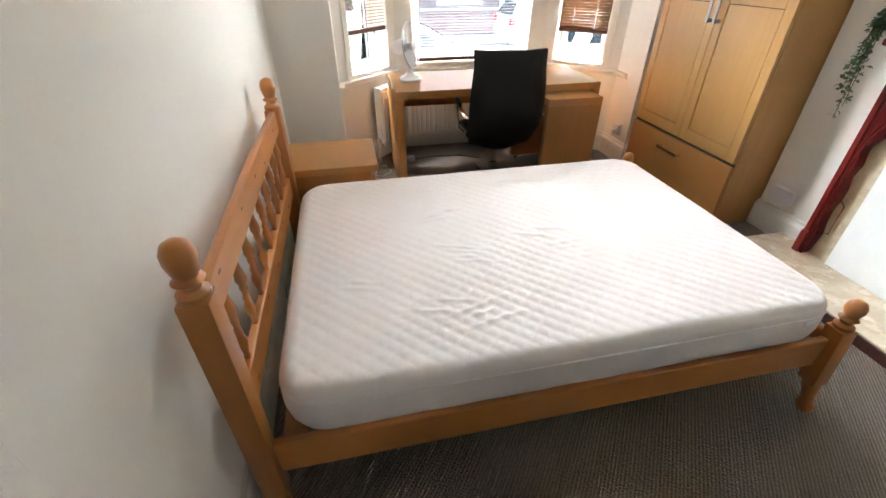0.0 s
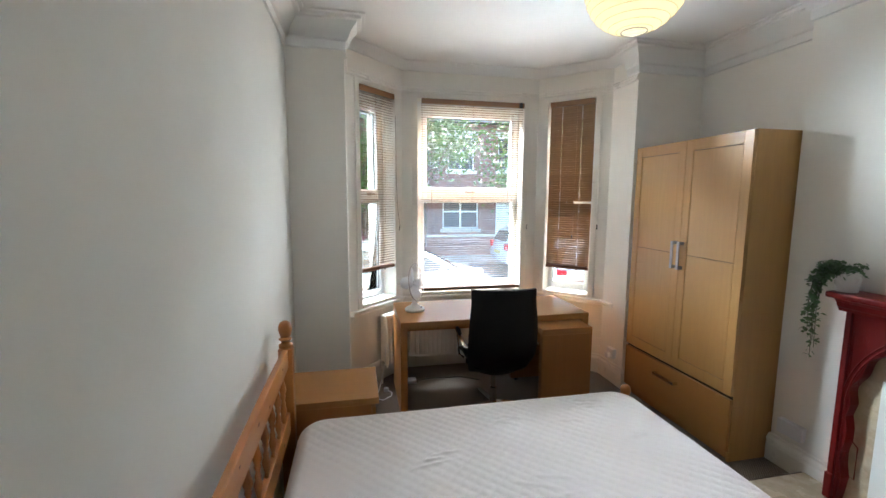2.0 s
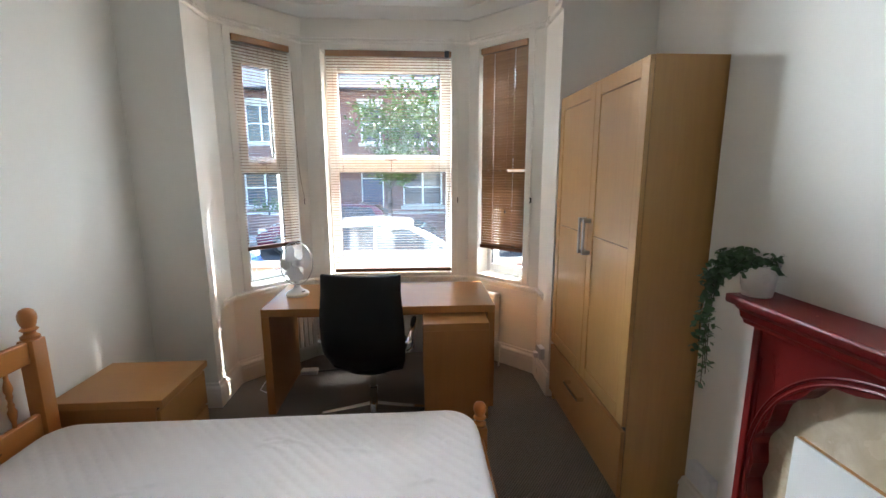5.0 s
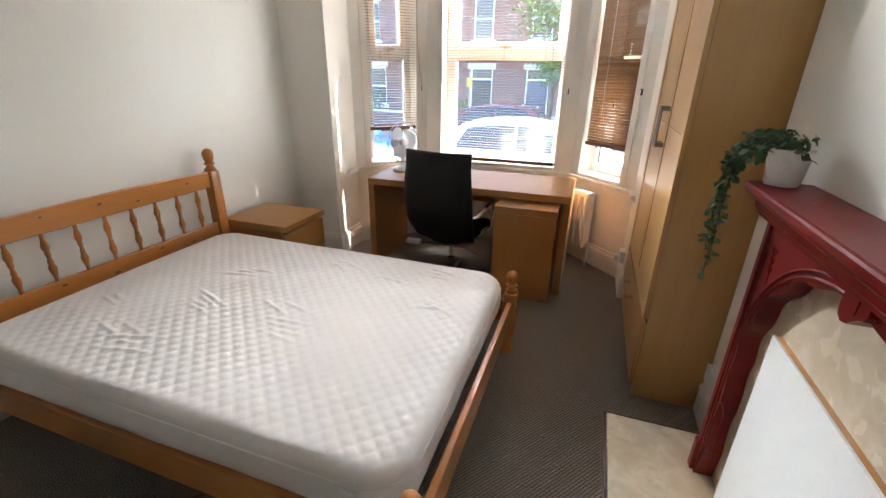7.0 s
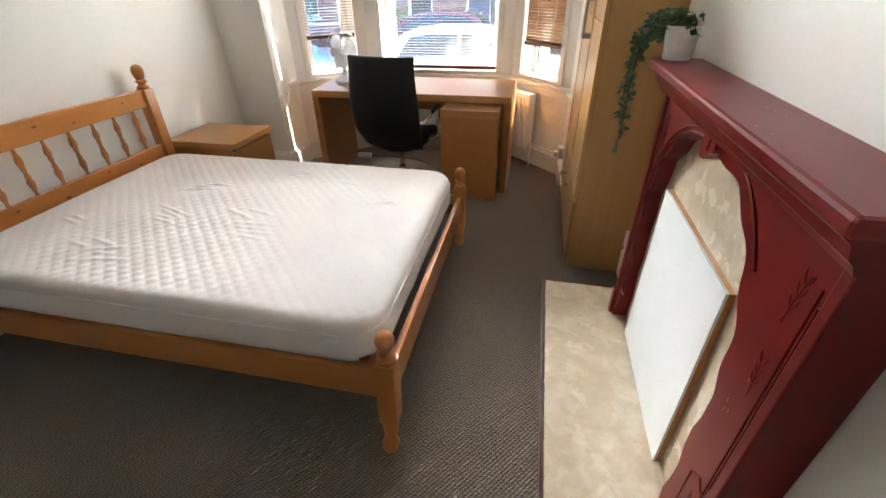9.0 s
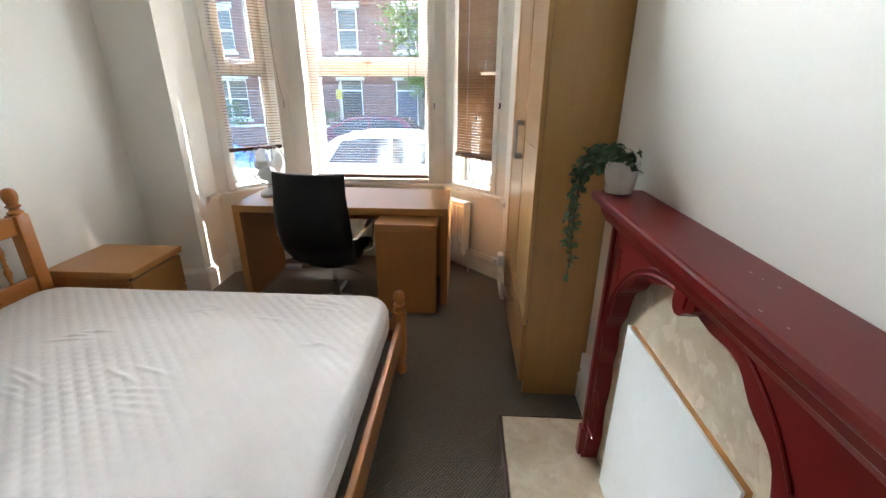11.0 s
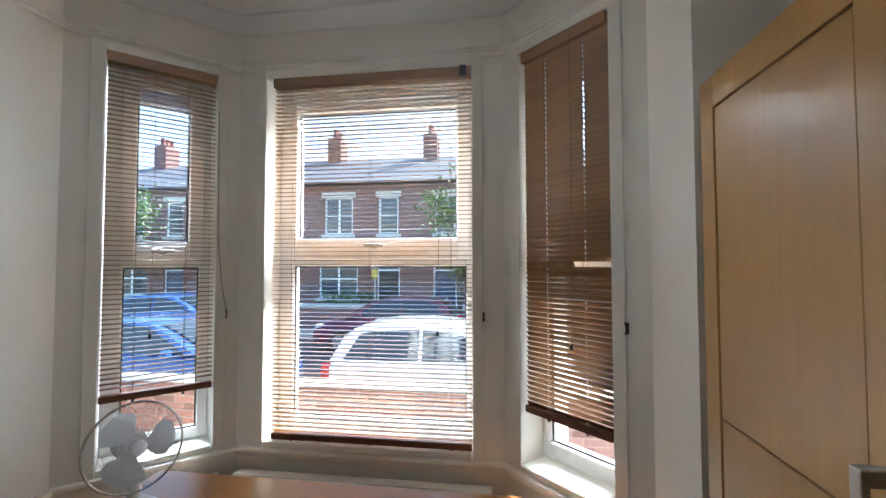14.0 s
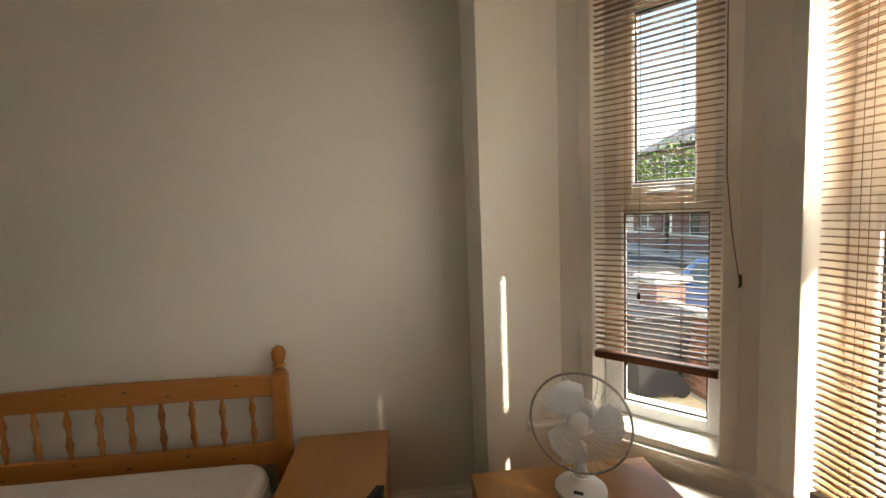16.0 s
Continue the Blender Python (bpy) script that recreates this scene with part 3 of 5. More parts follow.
def mattress():
    """Quilted cover with rounded rim, diamond stitching and shallow creases."""
    x0, x1, y0, y1, z0, z1, r = 0.130, 2.000, 1.608, 2.955, 0.318, 0.512, 0.055
    nx, ny = 290, 212
    bm = bmesh.new()
    rng = random.Random(4)
    creases = []
    for _ in range(13):
        cx, cy, ang = rng.uniform(0.3, 1.8), rng.uniform(1.75, 2.85), rng.uniform(-0.45, 0.35)
        for k in range(rng.randint(1, 4)):
            creases.append((cx + rng.uniform(-0.05, 0.05), cy + 0.035 * k, ang + rng.uniform(-0.12, 0.12), rng.uniform(0.035, 0.10), rng.uniform(0.004, 0.008)))
    corner = 0.14

    def top(u, v):
        x, y = x0 + (x1 - x0) * u, y0 + (y1 - y0) * v
        # pull the corners of the outline round
        dx, dy = min(x - x0, x1 - x), min(y - y0, y1 - y)
        if dx < corner and dy < corner:
            a = Vector((corner - dx, corner - dy))
            a *= max(a.x, a.y) / max(a.length, 1e-6)
            x = (x0 + corner - a.x) if x < (x0 + x1) / 2 else (x1 - corner + a.x)
            y = (y0 + corner - a.y) if y < (y0 + y1) / 2 else (y1 - corner + a.y)
            d = corner - a.length
        else:
            d = min(dx, dy)
        z = z1
        if d < r:
            z -= r - math.sqrt(max(0, r * r - (r - d) ** 2))
        a, b = math.sin(math.pi * (x + y) / 0.062), math.sin(math.pi * (x - y) / 0.062)
        fade = min(1, max(0, (d - 0.01) / 0.05)) * min(1.1, max(0.35, 0.65 + 1.0 * noise.noise((x * 1.5, y * 1.5, 3))))
        z += 0.0050 * fade * (abs(a * b) ** 0.5 - 0.6)
        z += 0.006 * noise.noise((x * 2.2, y * 2.2, 0.3)) * min(1, d / 0.1) + 0.004 * noise.noise((x * 6, y * 6, 0.7)) * min(1, d / 0.1)
        for cx, cy, ang, size, high in creases:
            px, py = (x - cx) * math.cos(ang) + (y - cy) * math.sin(ang), -(x - cx) * math.sin(ang) + (y - cy) * math.cos(ang)
            z += high * math.exp(-(px / size) ** 2 - (py / 0.009) ** 2)
        return x, y, z

    rows = [[bm.verts.new(top(i / nx, j / ny)) for i in range(nx + 1)] for j in range(ny + 1)]
    for j in range(ny):
        for i in range(nx):
            bm.faces.new((rows[j][i], rows[j][i + 1], rows[j + 1][i + 1], rows[j + 1][i]))
    rim = rows[0] + [row[-1] for row in rows[1:]] + rows[-1][-2::-1] + [row[0] for row in rows[-2:0:-1]]
    last = rim
    for z, out in ((0.43, 0.002), (0.39, 0.003), (0.355, -0.004), (z0, -0.03)):
        cx, cy = (x0 + x1) / 2, (y0 + y1) / 2
        nxt = [bm.verts.new((v.co.x + out * (1 if v.co.x > cx else -1) * (abs(v.co.x - cx) > 0.86) + 0.003 * noise.noise((v.co.x * 7, v.co.y * 7, z * 9)),
                             v.co.y + out * (1 if v.co.y > cy else -1) * (abs(v.co.y - cy) > 0.62) + 0.003 * noise.noise((v.co.x * 8, v.co.y * 6, z * 9 + 4)), z + (0.004 * noise.noise((v.co.x * 3, v.co.y * 3, 0)) if z > z0 else 0))) for v in rim]
        for k in range(len(rim)):
            j = (k + 1) % len(rim)
            bm.faces.new((last[k], nxt[k], nxt[j], last[j]))
        last = nxt
    bm.faces.new(last)
    bed_pad = thing("mattress", "white quilted mattress on the pine bed, slightly creased, bare", "mattress", None)
    ob = part("quilted_cover", bm, SHEET, bed_pad)
    ob.data.polygons.foreach_set("use_smooth", [True] * len(ob.data.polygons))
    c = 0.14
    seam = []
    for cx, cy, a0 in ((x1 - c, y1 - c, 0), (x0 + c, y1 - c, 90), (x0 + c, y0 + c, 180), (x1 - c, y0 + c, 270)):
        seam += [(cx + (c - 0.001) * math.cos(radians(a0 + k * 15)), cy + (c - 0.001) * math.sin(radians(a0 + k * 15)), 0.462) for k in range(7)]
    part("piping", tube(seam, 0.0035, 6, closed=True), SHEET, bed_pad, "white seam piping", True)
    part("tag", box(1.83, 1.875, y0 - 0.006, y0 - 0.003, 0.44, 0.456), PLASTIC, bed_pad, "small white sewn-in tag")
    return bed_pad


mattress()

# ---- bedside drawers ----
night = thing("bedside_table", "oak-veneer two-drawer bedside table beside the headboard", "bedside table", pose(0.02, 3.045, 0))
part("top", box(0, 0.515, 0, 0.435, 0.502, 0.54, 0.003), OAK_X, night)
bm = box(0.005, 0.475, 0.002, 0.022, 0.0, 0.5018, 0.002)
box(0.005, 0.475, 0.413, 0.433, 0.0, 0.5018, 0.002, bm)
box(0.005, 0.02, 0.022, 0.413, 0.02, 0.5018, bm=bm)
part("carcass", bm, DESKW, night)
part("plinth", box(0.44, 0.455, 0.022, 0.413, 0.0, 0.05), DARKGAP, night)
for z0, z1 in ((0.055, 0.268), (0.280, 0.480)):
    part("drawer", box(0.476, 0.497, 0.004, 0.431, z0, z1, 0.003), OAK_X, night)
# dark board in place of the shade behind the drawer fronts
part("finger_gap", box(0.455, 0.475, 0.024, 0.411, 0.05, 0.5015), DARKGAP, night)

# ---- wardrobe ----
WX, WY0, WY1, WH = 2.665, 2.845, 3.875, 2.045
ward = thing("wardrobe", "tall oak-veneer wardrobe with two panelled doors and a bottom drawer", "wardrobe", pose(WX, WY0, 0))
WW, WD = WY1 - WY0, 0.585
for y in (0.0, WW - 0.018):
    part("side_panel", box(0.022, WD, y, y + 0.018, 0, WH, 0.0015), OAK, ward)
part("top_panel", box(0.022, WD, 0.0182, WW - 0.0182, WH - 0.03, WH), OAK_X, ward)
part("bottom_panel", box(0.022, WD - 0.01, 0.0182, WW - 0.0182, 0.062, 0.08), OAK_X, ward)
part("shelf", box(0.022, WD - 0.01, 0.0182, WW - 0.0182, 0.415, 0.43), OAK_X, ward)
part("back_panel", box(WD - 0.008, WD, 0.0182, WW - 0.0182, 0.0, WH - 0.0302), OAK, ward)
part("plinth", box(0.045, 0.06, 0.018, WW - 0.018, 0.0, 0.06), OAK_X, ward)
split = 3.352 - WY0


def panel_door(y0, y1, name="door"):
    z0, z1, zm, st = 0.435, WH - 0.003, 1.255, 0.062
    bm = box(0.008, 0.02, y0, y1, z0, z1)
    box(0.0, 0.0085, y0, y0 + st, z0, z1, 0.0015, bm, 1)
    box(0.0, 0.0085, y1 - st, y1, z0, z1, 0.0015, bm, 1)
    box(0.0, 0.0085, y0 + st, y1 - st, z0, z0 + 0.075, 0.0015, bm, 1)
    box(0.0, 0.0085, y0 + st, y1 - st, z1 - 0.075, z1, 0.0015, bm, 1)
    d = part(name, bm, OAK, ward)
    part("upper_panel", box(0.0025, 0.009, y0 + st + 0.0035, y1 - st - 0.0035, zm + 0.002, z1 - 0.0785, 0.0012, seg=1), OAK, d)
    part("lower_panel", box(0.0025, 0.009, y0 + st + 0.0035, y1 - st - 0.0035, z0 + 0.0785, zm - 0.002, 0.0012, seg=1), OAK, d)
    part("panel_joint", box(0.0078, 0.0088, y0 + st, y1 - st, z0 + 0.075, z1 - 0.075), DARKGAP, d)
    return d


def bar_handle(y, z0, z1, parent, mat, flat=False):
    """Square-section pull: two feet and a grip."""
    out, s = 0.042, 0.010
    if flat:
        bm = box(-out, -out + 0.008, z0, z1, y - s, y + s, 0.002)
        box(-out + 0.004, 0.0, z0, z0 + 0.012, y - s, y + s, 0.002, bm)
        box(-out + 0.004, 0.0, z1 - 0.012, z1, y - s, y + s, 0.002, bm)
    else:
        bm = box(-out, -out + 0.010, y - s, y + s, z0, z1, 0.002)
        box(-out + 0.004, 0.0, y - s, y + s, z0, z0 + 0.022, 0.002, bm)
        box(-out + 0.004, 0.0, y - s, y + s, z1 - 0.022, z1, 0.002, bm)
    return part("handle", bm, mat, parent, "brushed metal square bar handle")


d1 = panel_door(0.002, split - 0.0015)
d2 = panel_door(split + 0.0015, WW - 0.002)
bar_handle(split - 0.030, 1.150, 1.345, d1, STEEL)
bar_handle(split + 0.030, 1.150, 1.345, d2, STEEL)
dr = part("drawer", box(0.0, 0.02, 0.002, WW - 0.002, 0.075, 0.41, 0.002), OAK_X, ward)
bar_handle(0.325, 0.43, 0.645, dr, CHROME, True)
# thin dark sheet that paints the shade in the slits round the doors
part("door_gap", box(0.0205, 0.0216, 0.003, WW - 0.003, 0.07, WH - 0.005), DARKGAP, ward)

# ---- fireplace ----
FY, AY = 1.86, 1.885
HALF = 0.57
NEAR, FAR = 0.412, 0.492
XF = 2.87


def arch_edge(grow=0.0, n=56, rise=0.44, wave=0.009):
    """The gently scalloped inner edge of the surround, from the foot at -y over the top to +y: (offset from FY, height)."""
    pts = []
    for i in range(n + 1):
        a = math.pi * i / n
        u, v = -math.cos(a), math.sin(a)
        side = NEAR if u < 0 else FAR
        w = grow + wave * math.cos(a * 15)
        pts.append((AY - FY + math.copysign((side + w) * abs(u) ** 0.77, u), 0.60 + (rise + w) * max(0.0, v) ** 1.05))
    legs = [0.0601 + 0.54 * k / 8 for k in range(8)]
    low = [(AY - FY - NEAR - grow - wave * math.cos(k * 1.7), z) for k, z in enumerate(legs)]
    high = [(AY - FY + FAR + grow + wave * math.cos(k * 1.7), z) for k, z in enumerate(legs)]
    return low + pts + high[::-1]


def upright(edge, x0, x1, bm=None):
    """A band between two open edges or an outline, standing in the wall's plane between x0 and x1."""
    m = Matrix(((0, 0, 1, 0), (1, 0, 0, FY), (0, 1, 0, 0), (0, 0, 0, 1)))
    return prism(edge, x0, x1, bm, m)


def band(inner, outer, x0, x1):
    bm = bmesh.new()
    rows = []
    for (a, b), (c, d) in zip(inner, outer):
        rows.append([bm.verts.new(p) for p in ((x0, FY + a, b), (x0, FY + c, d), (x1, FY + c, d), (x1, FY + a, b))])
    for p, q in zip(rows, rows[1:]):
        for k in range(4):
            j = (k + 1) % 4
            bm.faces.new((p[k], q[k], q[j], p[j]))
    bm.faces.new(rows[0][::-1])
    bm.faces.new(rows[-1])
    return bm


fire = thing("fireplace_surround", "dark red wooden fireplace surround with scalloped arch and mantel shelf", "fireplace", None)
edge = arch_edge()
flat_out = []
for u, z in edge:
    if z < 0.6:
        flat_out.append((math.copysign(HALF - 0.012, u), z))
    else:
        k = max(abs(u) / (HALF - 0.012), (z - 0.6) / 0.515)
        flat_out.append((u / k, 0.6 + (z - 0.6) / k) if k > 0 else (u, z))
part("arch_panel", band(edge, flat_out, XF + 0.012, 2.9395), RED, fire)


def along(grow, u0, u1, legs=False):
    """The stretch of the edge, moved outwards by grow, between two offsets from the arch's middle."""
    return [(XF + 0.010, FY + u, z) for u, z in arch_edge(grow, wave=0.0) if u0 <= u + FY - AY <= u1 and (z > 0.6 or legs)]


part("arch_bead", tube(along(0.045, -0.375, -0.05), 0.0042, 6), RED, fire)
part("arch_bead", tube(along(0.012, 0.05, 0.60, True), 0.0052, 6), RED, fire)
part("arch_bead", tube(along(0.030, 0.05, 0.60, True), 0.0046, 6), RED, fire)
part("straight_bead", tube([(XF + 0.010, 1.822, 1.079), (XF + 0.010, 1.415, 1.077)], 0.0042, 6), RED, fire)
part("straight_bead", tube([(XF + 0.010, 1.960, 1.079), (XF + 0.010, 2.330, 1.077)], 0.0042, 6), RED, fire)
for s in (-1, 1):
    y0, y1 = sorted((FY + s * (HALF - 0.028), FY + s * HALF))
    p = part("pilaster", box(XF + 0.002, XC - 0.002, y0, y1, 0.0601, 1.10, 0.004), RED, fire)
    part("plinth_block", box(XF - 0.008, XC - 0.0015, y0 - 0.005, y1 + 0.005, 0.0601, 0.20, 0.006), RED, p)
for dy in (0.05,):
    part("pilaster_reed", tube([(XF + 0.011, FY - HALF + dy, 0.22), (XF + 0.011, FY - HALF + dy, 1.01)], 0.0035, 6), RED, fire)
# scrolled drop at the crown of the arch
key = [(-0.046, 1.10), (-0.046, 1.060), (-0.040, 1.048), (-0.028, 1.044), (-0.014, 1.036), (0.006, 1.018), (0.026, 1.014), (0.040, 1.022), (0.046, 1.040), (0.046, 1.10)]
part("keystone", upright([(u + AY - FY, z) for u, z in key], XF - 0.012, XF + 0.03), RED, fire)
part("keystone_groove", tube([(XF - 0.0125, AY - 0.012, 1.092), (XF - 0.0125, AY - 0.008, 1.045)], 0.003, 6), RED, fire)
bm = bmesh.new()
prof = [(XC - 0.002, 1.08), (XF - 0.018, 1.08), (XF - 0.024, 1.094), (XF - 0.034, 1.104), (XF - 0.040, 1.126), (XF - 0.060, 1.143), (XC - 0.002, 1.143)]
prism(prof, FY - HALF - 0.02, FY + HALF + 0.02, bm, Matrix(((1, 0, 0, 0), (0, 0, 1, 0), (0, 1, 0, 0), (0, 0, 0, 1))))
part("bed_moulding", bm, RED, fire)
part("mantel_shelf", box(2.803, XC - 0.001, FY - HALF - 0.045, FY + HALF + 0.06, 1.144, 1.177, 0.009), RED, fire, "worn glossy dark red mantel shelf")
def sprig(u, z, tall, turn):
    """A carved stem with three pairs of short leaves on the face of the surround."""
    x = XF + 0.0112
    tip = (u + turn * tall, z + tall)
    bm = tube([(x, FY + u, z), (x, FY + u + turn * tall * 0.3, z + tall * 0.5), (x, FY + tip[0], tip[1])], [0.0013, 0.0011, 0.0008], 6)
    for f in (0.30, 0.55, 0.80):
        for side in (-1, 1):
            y0, z0 = FY + u + turn * tall * f * 0.8, z + tall * f
            tube([(x, y0, z0), (x, y0 + side * 0.010, z0 + 0.014), (x, y0 + side * 0.013, z0 + 0.026)], [0.0008, 0.0014, 0.0006], 6, bm)
    tagged(part("carved_sprig", bm, RED, fire, "carved leaf sprig in the dark red wood", True), kind="stuff")


for s in (-1, 1):
    sprig(s * 0.47, 0.90, 0.11, 0.15 * s)
    sprig(s * 0.485, 0.72, 0.10, -0.1 * s)
    sprig(s * 0.495, 0.27, 0.09, 0.05 * s)
    a, b = sorted((FY + s * 0.452, FY + s * 0.528))
    part("panel_bead", tube([(XF + 0.0112, a, 0.23), (XF + 0.0112, b, 0.23), (XF + 0.0112, b, 0.40), (XF + 0.0112, (a + b) / 2, 0.43), (XF + 0.0112, a, 0.40)], 0.0032, 6, closed=True), RED, fire)
    part("panel_bead", tube([(XF + 0.0112, FY + s * 0.53, 0.46), (XF + 0.0112, FY + s * 0.53, 0.98)], 0.0036, 6), RED, fire)
rng = random.Random(9)
for k in range(4):
    y, z = FY + rng.uniform(-0.50, -0.44), rng.uniform(0.62, 0.95)
    part("scuff", box(XF + 0.0114, XF + 0.0124, y, y + 0.0015, z, z + rng.uniform(0.008, 0.022)), SCUFF, fire, "pale scratch in the varnish")
for k in range(6):
    x, y = rng.uniform(2.82, 2.95), rng.uniform(1.35, 2.3)
    part("scuff", box(x, x + 0.003, y, y + rng.uniform(0.004, 0.009), 1.1765, 1.1774), SCUFF, fire, "pale chip in the varnish")
tagged(part("fireplace_back_panel", box(2.940, XC - 0.0008, 1.42, 2.405, 0.061, 1.085), MARBLE), "beige mottled marble back panel inside the fireplace", "fireplace panel")
hearth = thing("hearth", "beige marble hearth slab with a dark wooden edging", "hearth", pose(2.55, 1.10, 0))
part("slab", box(0.014, 0.434, 0.014, 1.506, 0.004, 0.06, 0.004), MARBLE, hearth)
bm = box(0, 0.0135, 0, 1.52, 0.001, 0.055, 0.003)
box(0.0136, 0.434, 0, 0.0135, 0.001, 0.055, 0.003, bm)
box(0.0136, 0.434, 1.5065, 1.52, 0.001, 0.055, 0.003, bm)
part("edging", bm, MAROON, hearth, "dark red wooden edging strip")
cover = thing("fireplace_board", "white painted board with raw wooden edges blocking the fireplace opening", "board", pose(2.924, 1.645, 0.0605))
part("face", box(-0.008, 0.0, 0, 0.625, 0, 0.708, 0.001), BOARD, cover)
part("core", box(0.0002, 0.016, 0.0008, 0.6242, 0, 0.7072, 0.001), OAK_X, cover, "raw wooden board core")


# ---- plant on the mantel ----
def leaf_mesh():
    bm = bmesh.new()
    out = [(0, 0, 0), (0.35, 0.30, 0.06), (0.55, 0.55, 0.05), (0.40, 0.80, 0.0), (0, 1.15, -0.12), (-0.40, 0.80, 0.0), (-0.55, 0.55, 0.05), (-0.35, 0.30, 0.06)]
    rim = [bm.verts.new(p) for p in out]
    mid_v = [bm.verts.new(p) for p in ((0, 0.35, -0.03), (0, 0.75, -0.06))]
    for a, b, c in ((0, 1, 8), (1, 2, 8), (2, 9, 8), (2, 3, 9), (3, 4, 9), (4, 5, 9), (5, 6, 9), (6, 8, 9), (6, 7, 8), (7, 0, 8)):
        vs = [(rim + mid_v)[k] for k in (a, b, c)]
        bm.faces.new(vs)
    bmesh.ops.solidify(bm, geom=bm.faces[:], thickness=0.02)
    return mesh_of(bm, "leaf", LEAF)


plant = thing("potted_plant", "trailing artificial ivy in a white pot on the mantel shelf", "plant", pose(2.880, 2.445, 1.1775))
bm = lathe([(0.042, 0.0), (0.045, 0.004), (0.056, 0.10), (0.057, 0.106), (0.051, 0.106), (0.049, 0.092), (0.002, 0.088)], 28)
part("pot", bm, POT, plant, "white ceramic pot", True)
LEAFMESH = leaf_mesh()
rng = random.Random(21)


def leaf(at, size, parent):
    ob = new("leaf", LEAFMESH)
    ob.parent = parent
    ob.matrix_basis = pose(*at, rng.uniform(-70, 40), rng.uniform(-50, 50), rng.uniform(0, 360)) @ Matrix.Diagonal((size, size, size, 1))


vines = []
for k in range(11):
    a = math.radians(rng.uniform(75, 215) if k < 10 else rng.uniform(285, 330))
    far = 1.05 if k < 10 else 0.6
    vines.append([(0.02 * math.cos(a), 0.02 * math.sin(a), 0.10), (0.06 * far * math.cos(a), 0.06 * far * math.sin(a), rng.uniform(0.115, 0.145)), (0.10 * far * math.cos(a), 0.10 * far * math.sin(a), rng.uniform(0.07, 0.125))])
for drop in (0.16, 0.22, 0.30, 0.36, 0.27):
    dy, dx = rng.uniform(0.00, 0.07), rng.uniform(-0.012, 0.006)
    vines.append([(-0.02, 0.02, 0.10), (-0.07 + dx, 0.03 + dy * 0.4, 0.12), (-0.118 + dx, 0.035 + dy, 0.05), (-0.128 + dx, 0.04 + dy, -0.08), (-0.124 + dx, 0.035 + dy, -drop)])
for path in vines:
    if path[2][0] > 0.05:
        path[1] = (0.035, path[1][1], path[1][2])
        path[2] = (0.055, path[2][1], path[2][2])
    fine = [Vector(path[i]).lerp(Vector(path[i + 1]), k / 6) for i in range(len(path) - 1) for k in range(6)] + [Vector(path[-1])]
    v = part("vine", tube(fine, 0.0016, 5), STEM, plant)
    for p in fine[2:]:
        thick = 2 if p.y < -0.01 else 6 if p.z > 0.04 else 3
        for _ in range(thick):
            j = 0.022 if p.z > 0.04 else 0.014
            q = p + Vector((rng.uniform(-j, j) * (0.3 if p.x > 0.02 else 1), rng.uniform(-j, j), rng.uniform(-j, j)))
            if q.z < 0.02 and q.x > -0.112:
                continue
            leaf(q, rng.uniform(0.014, 0.027), v)

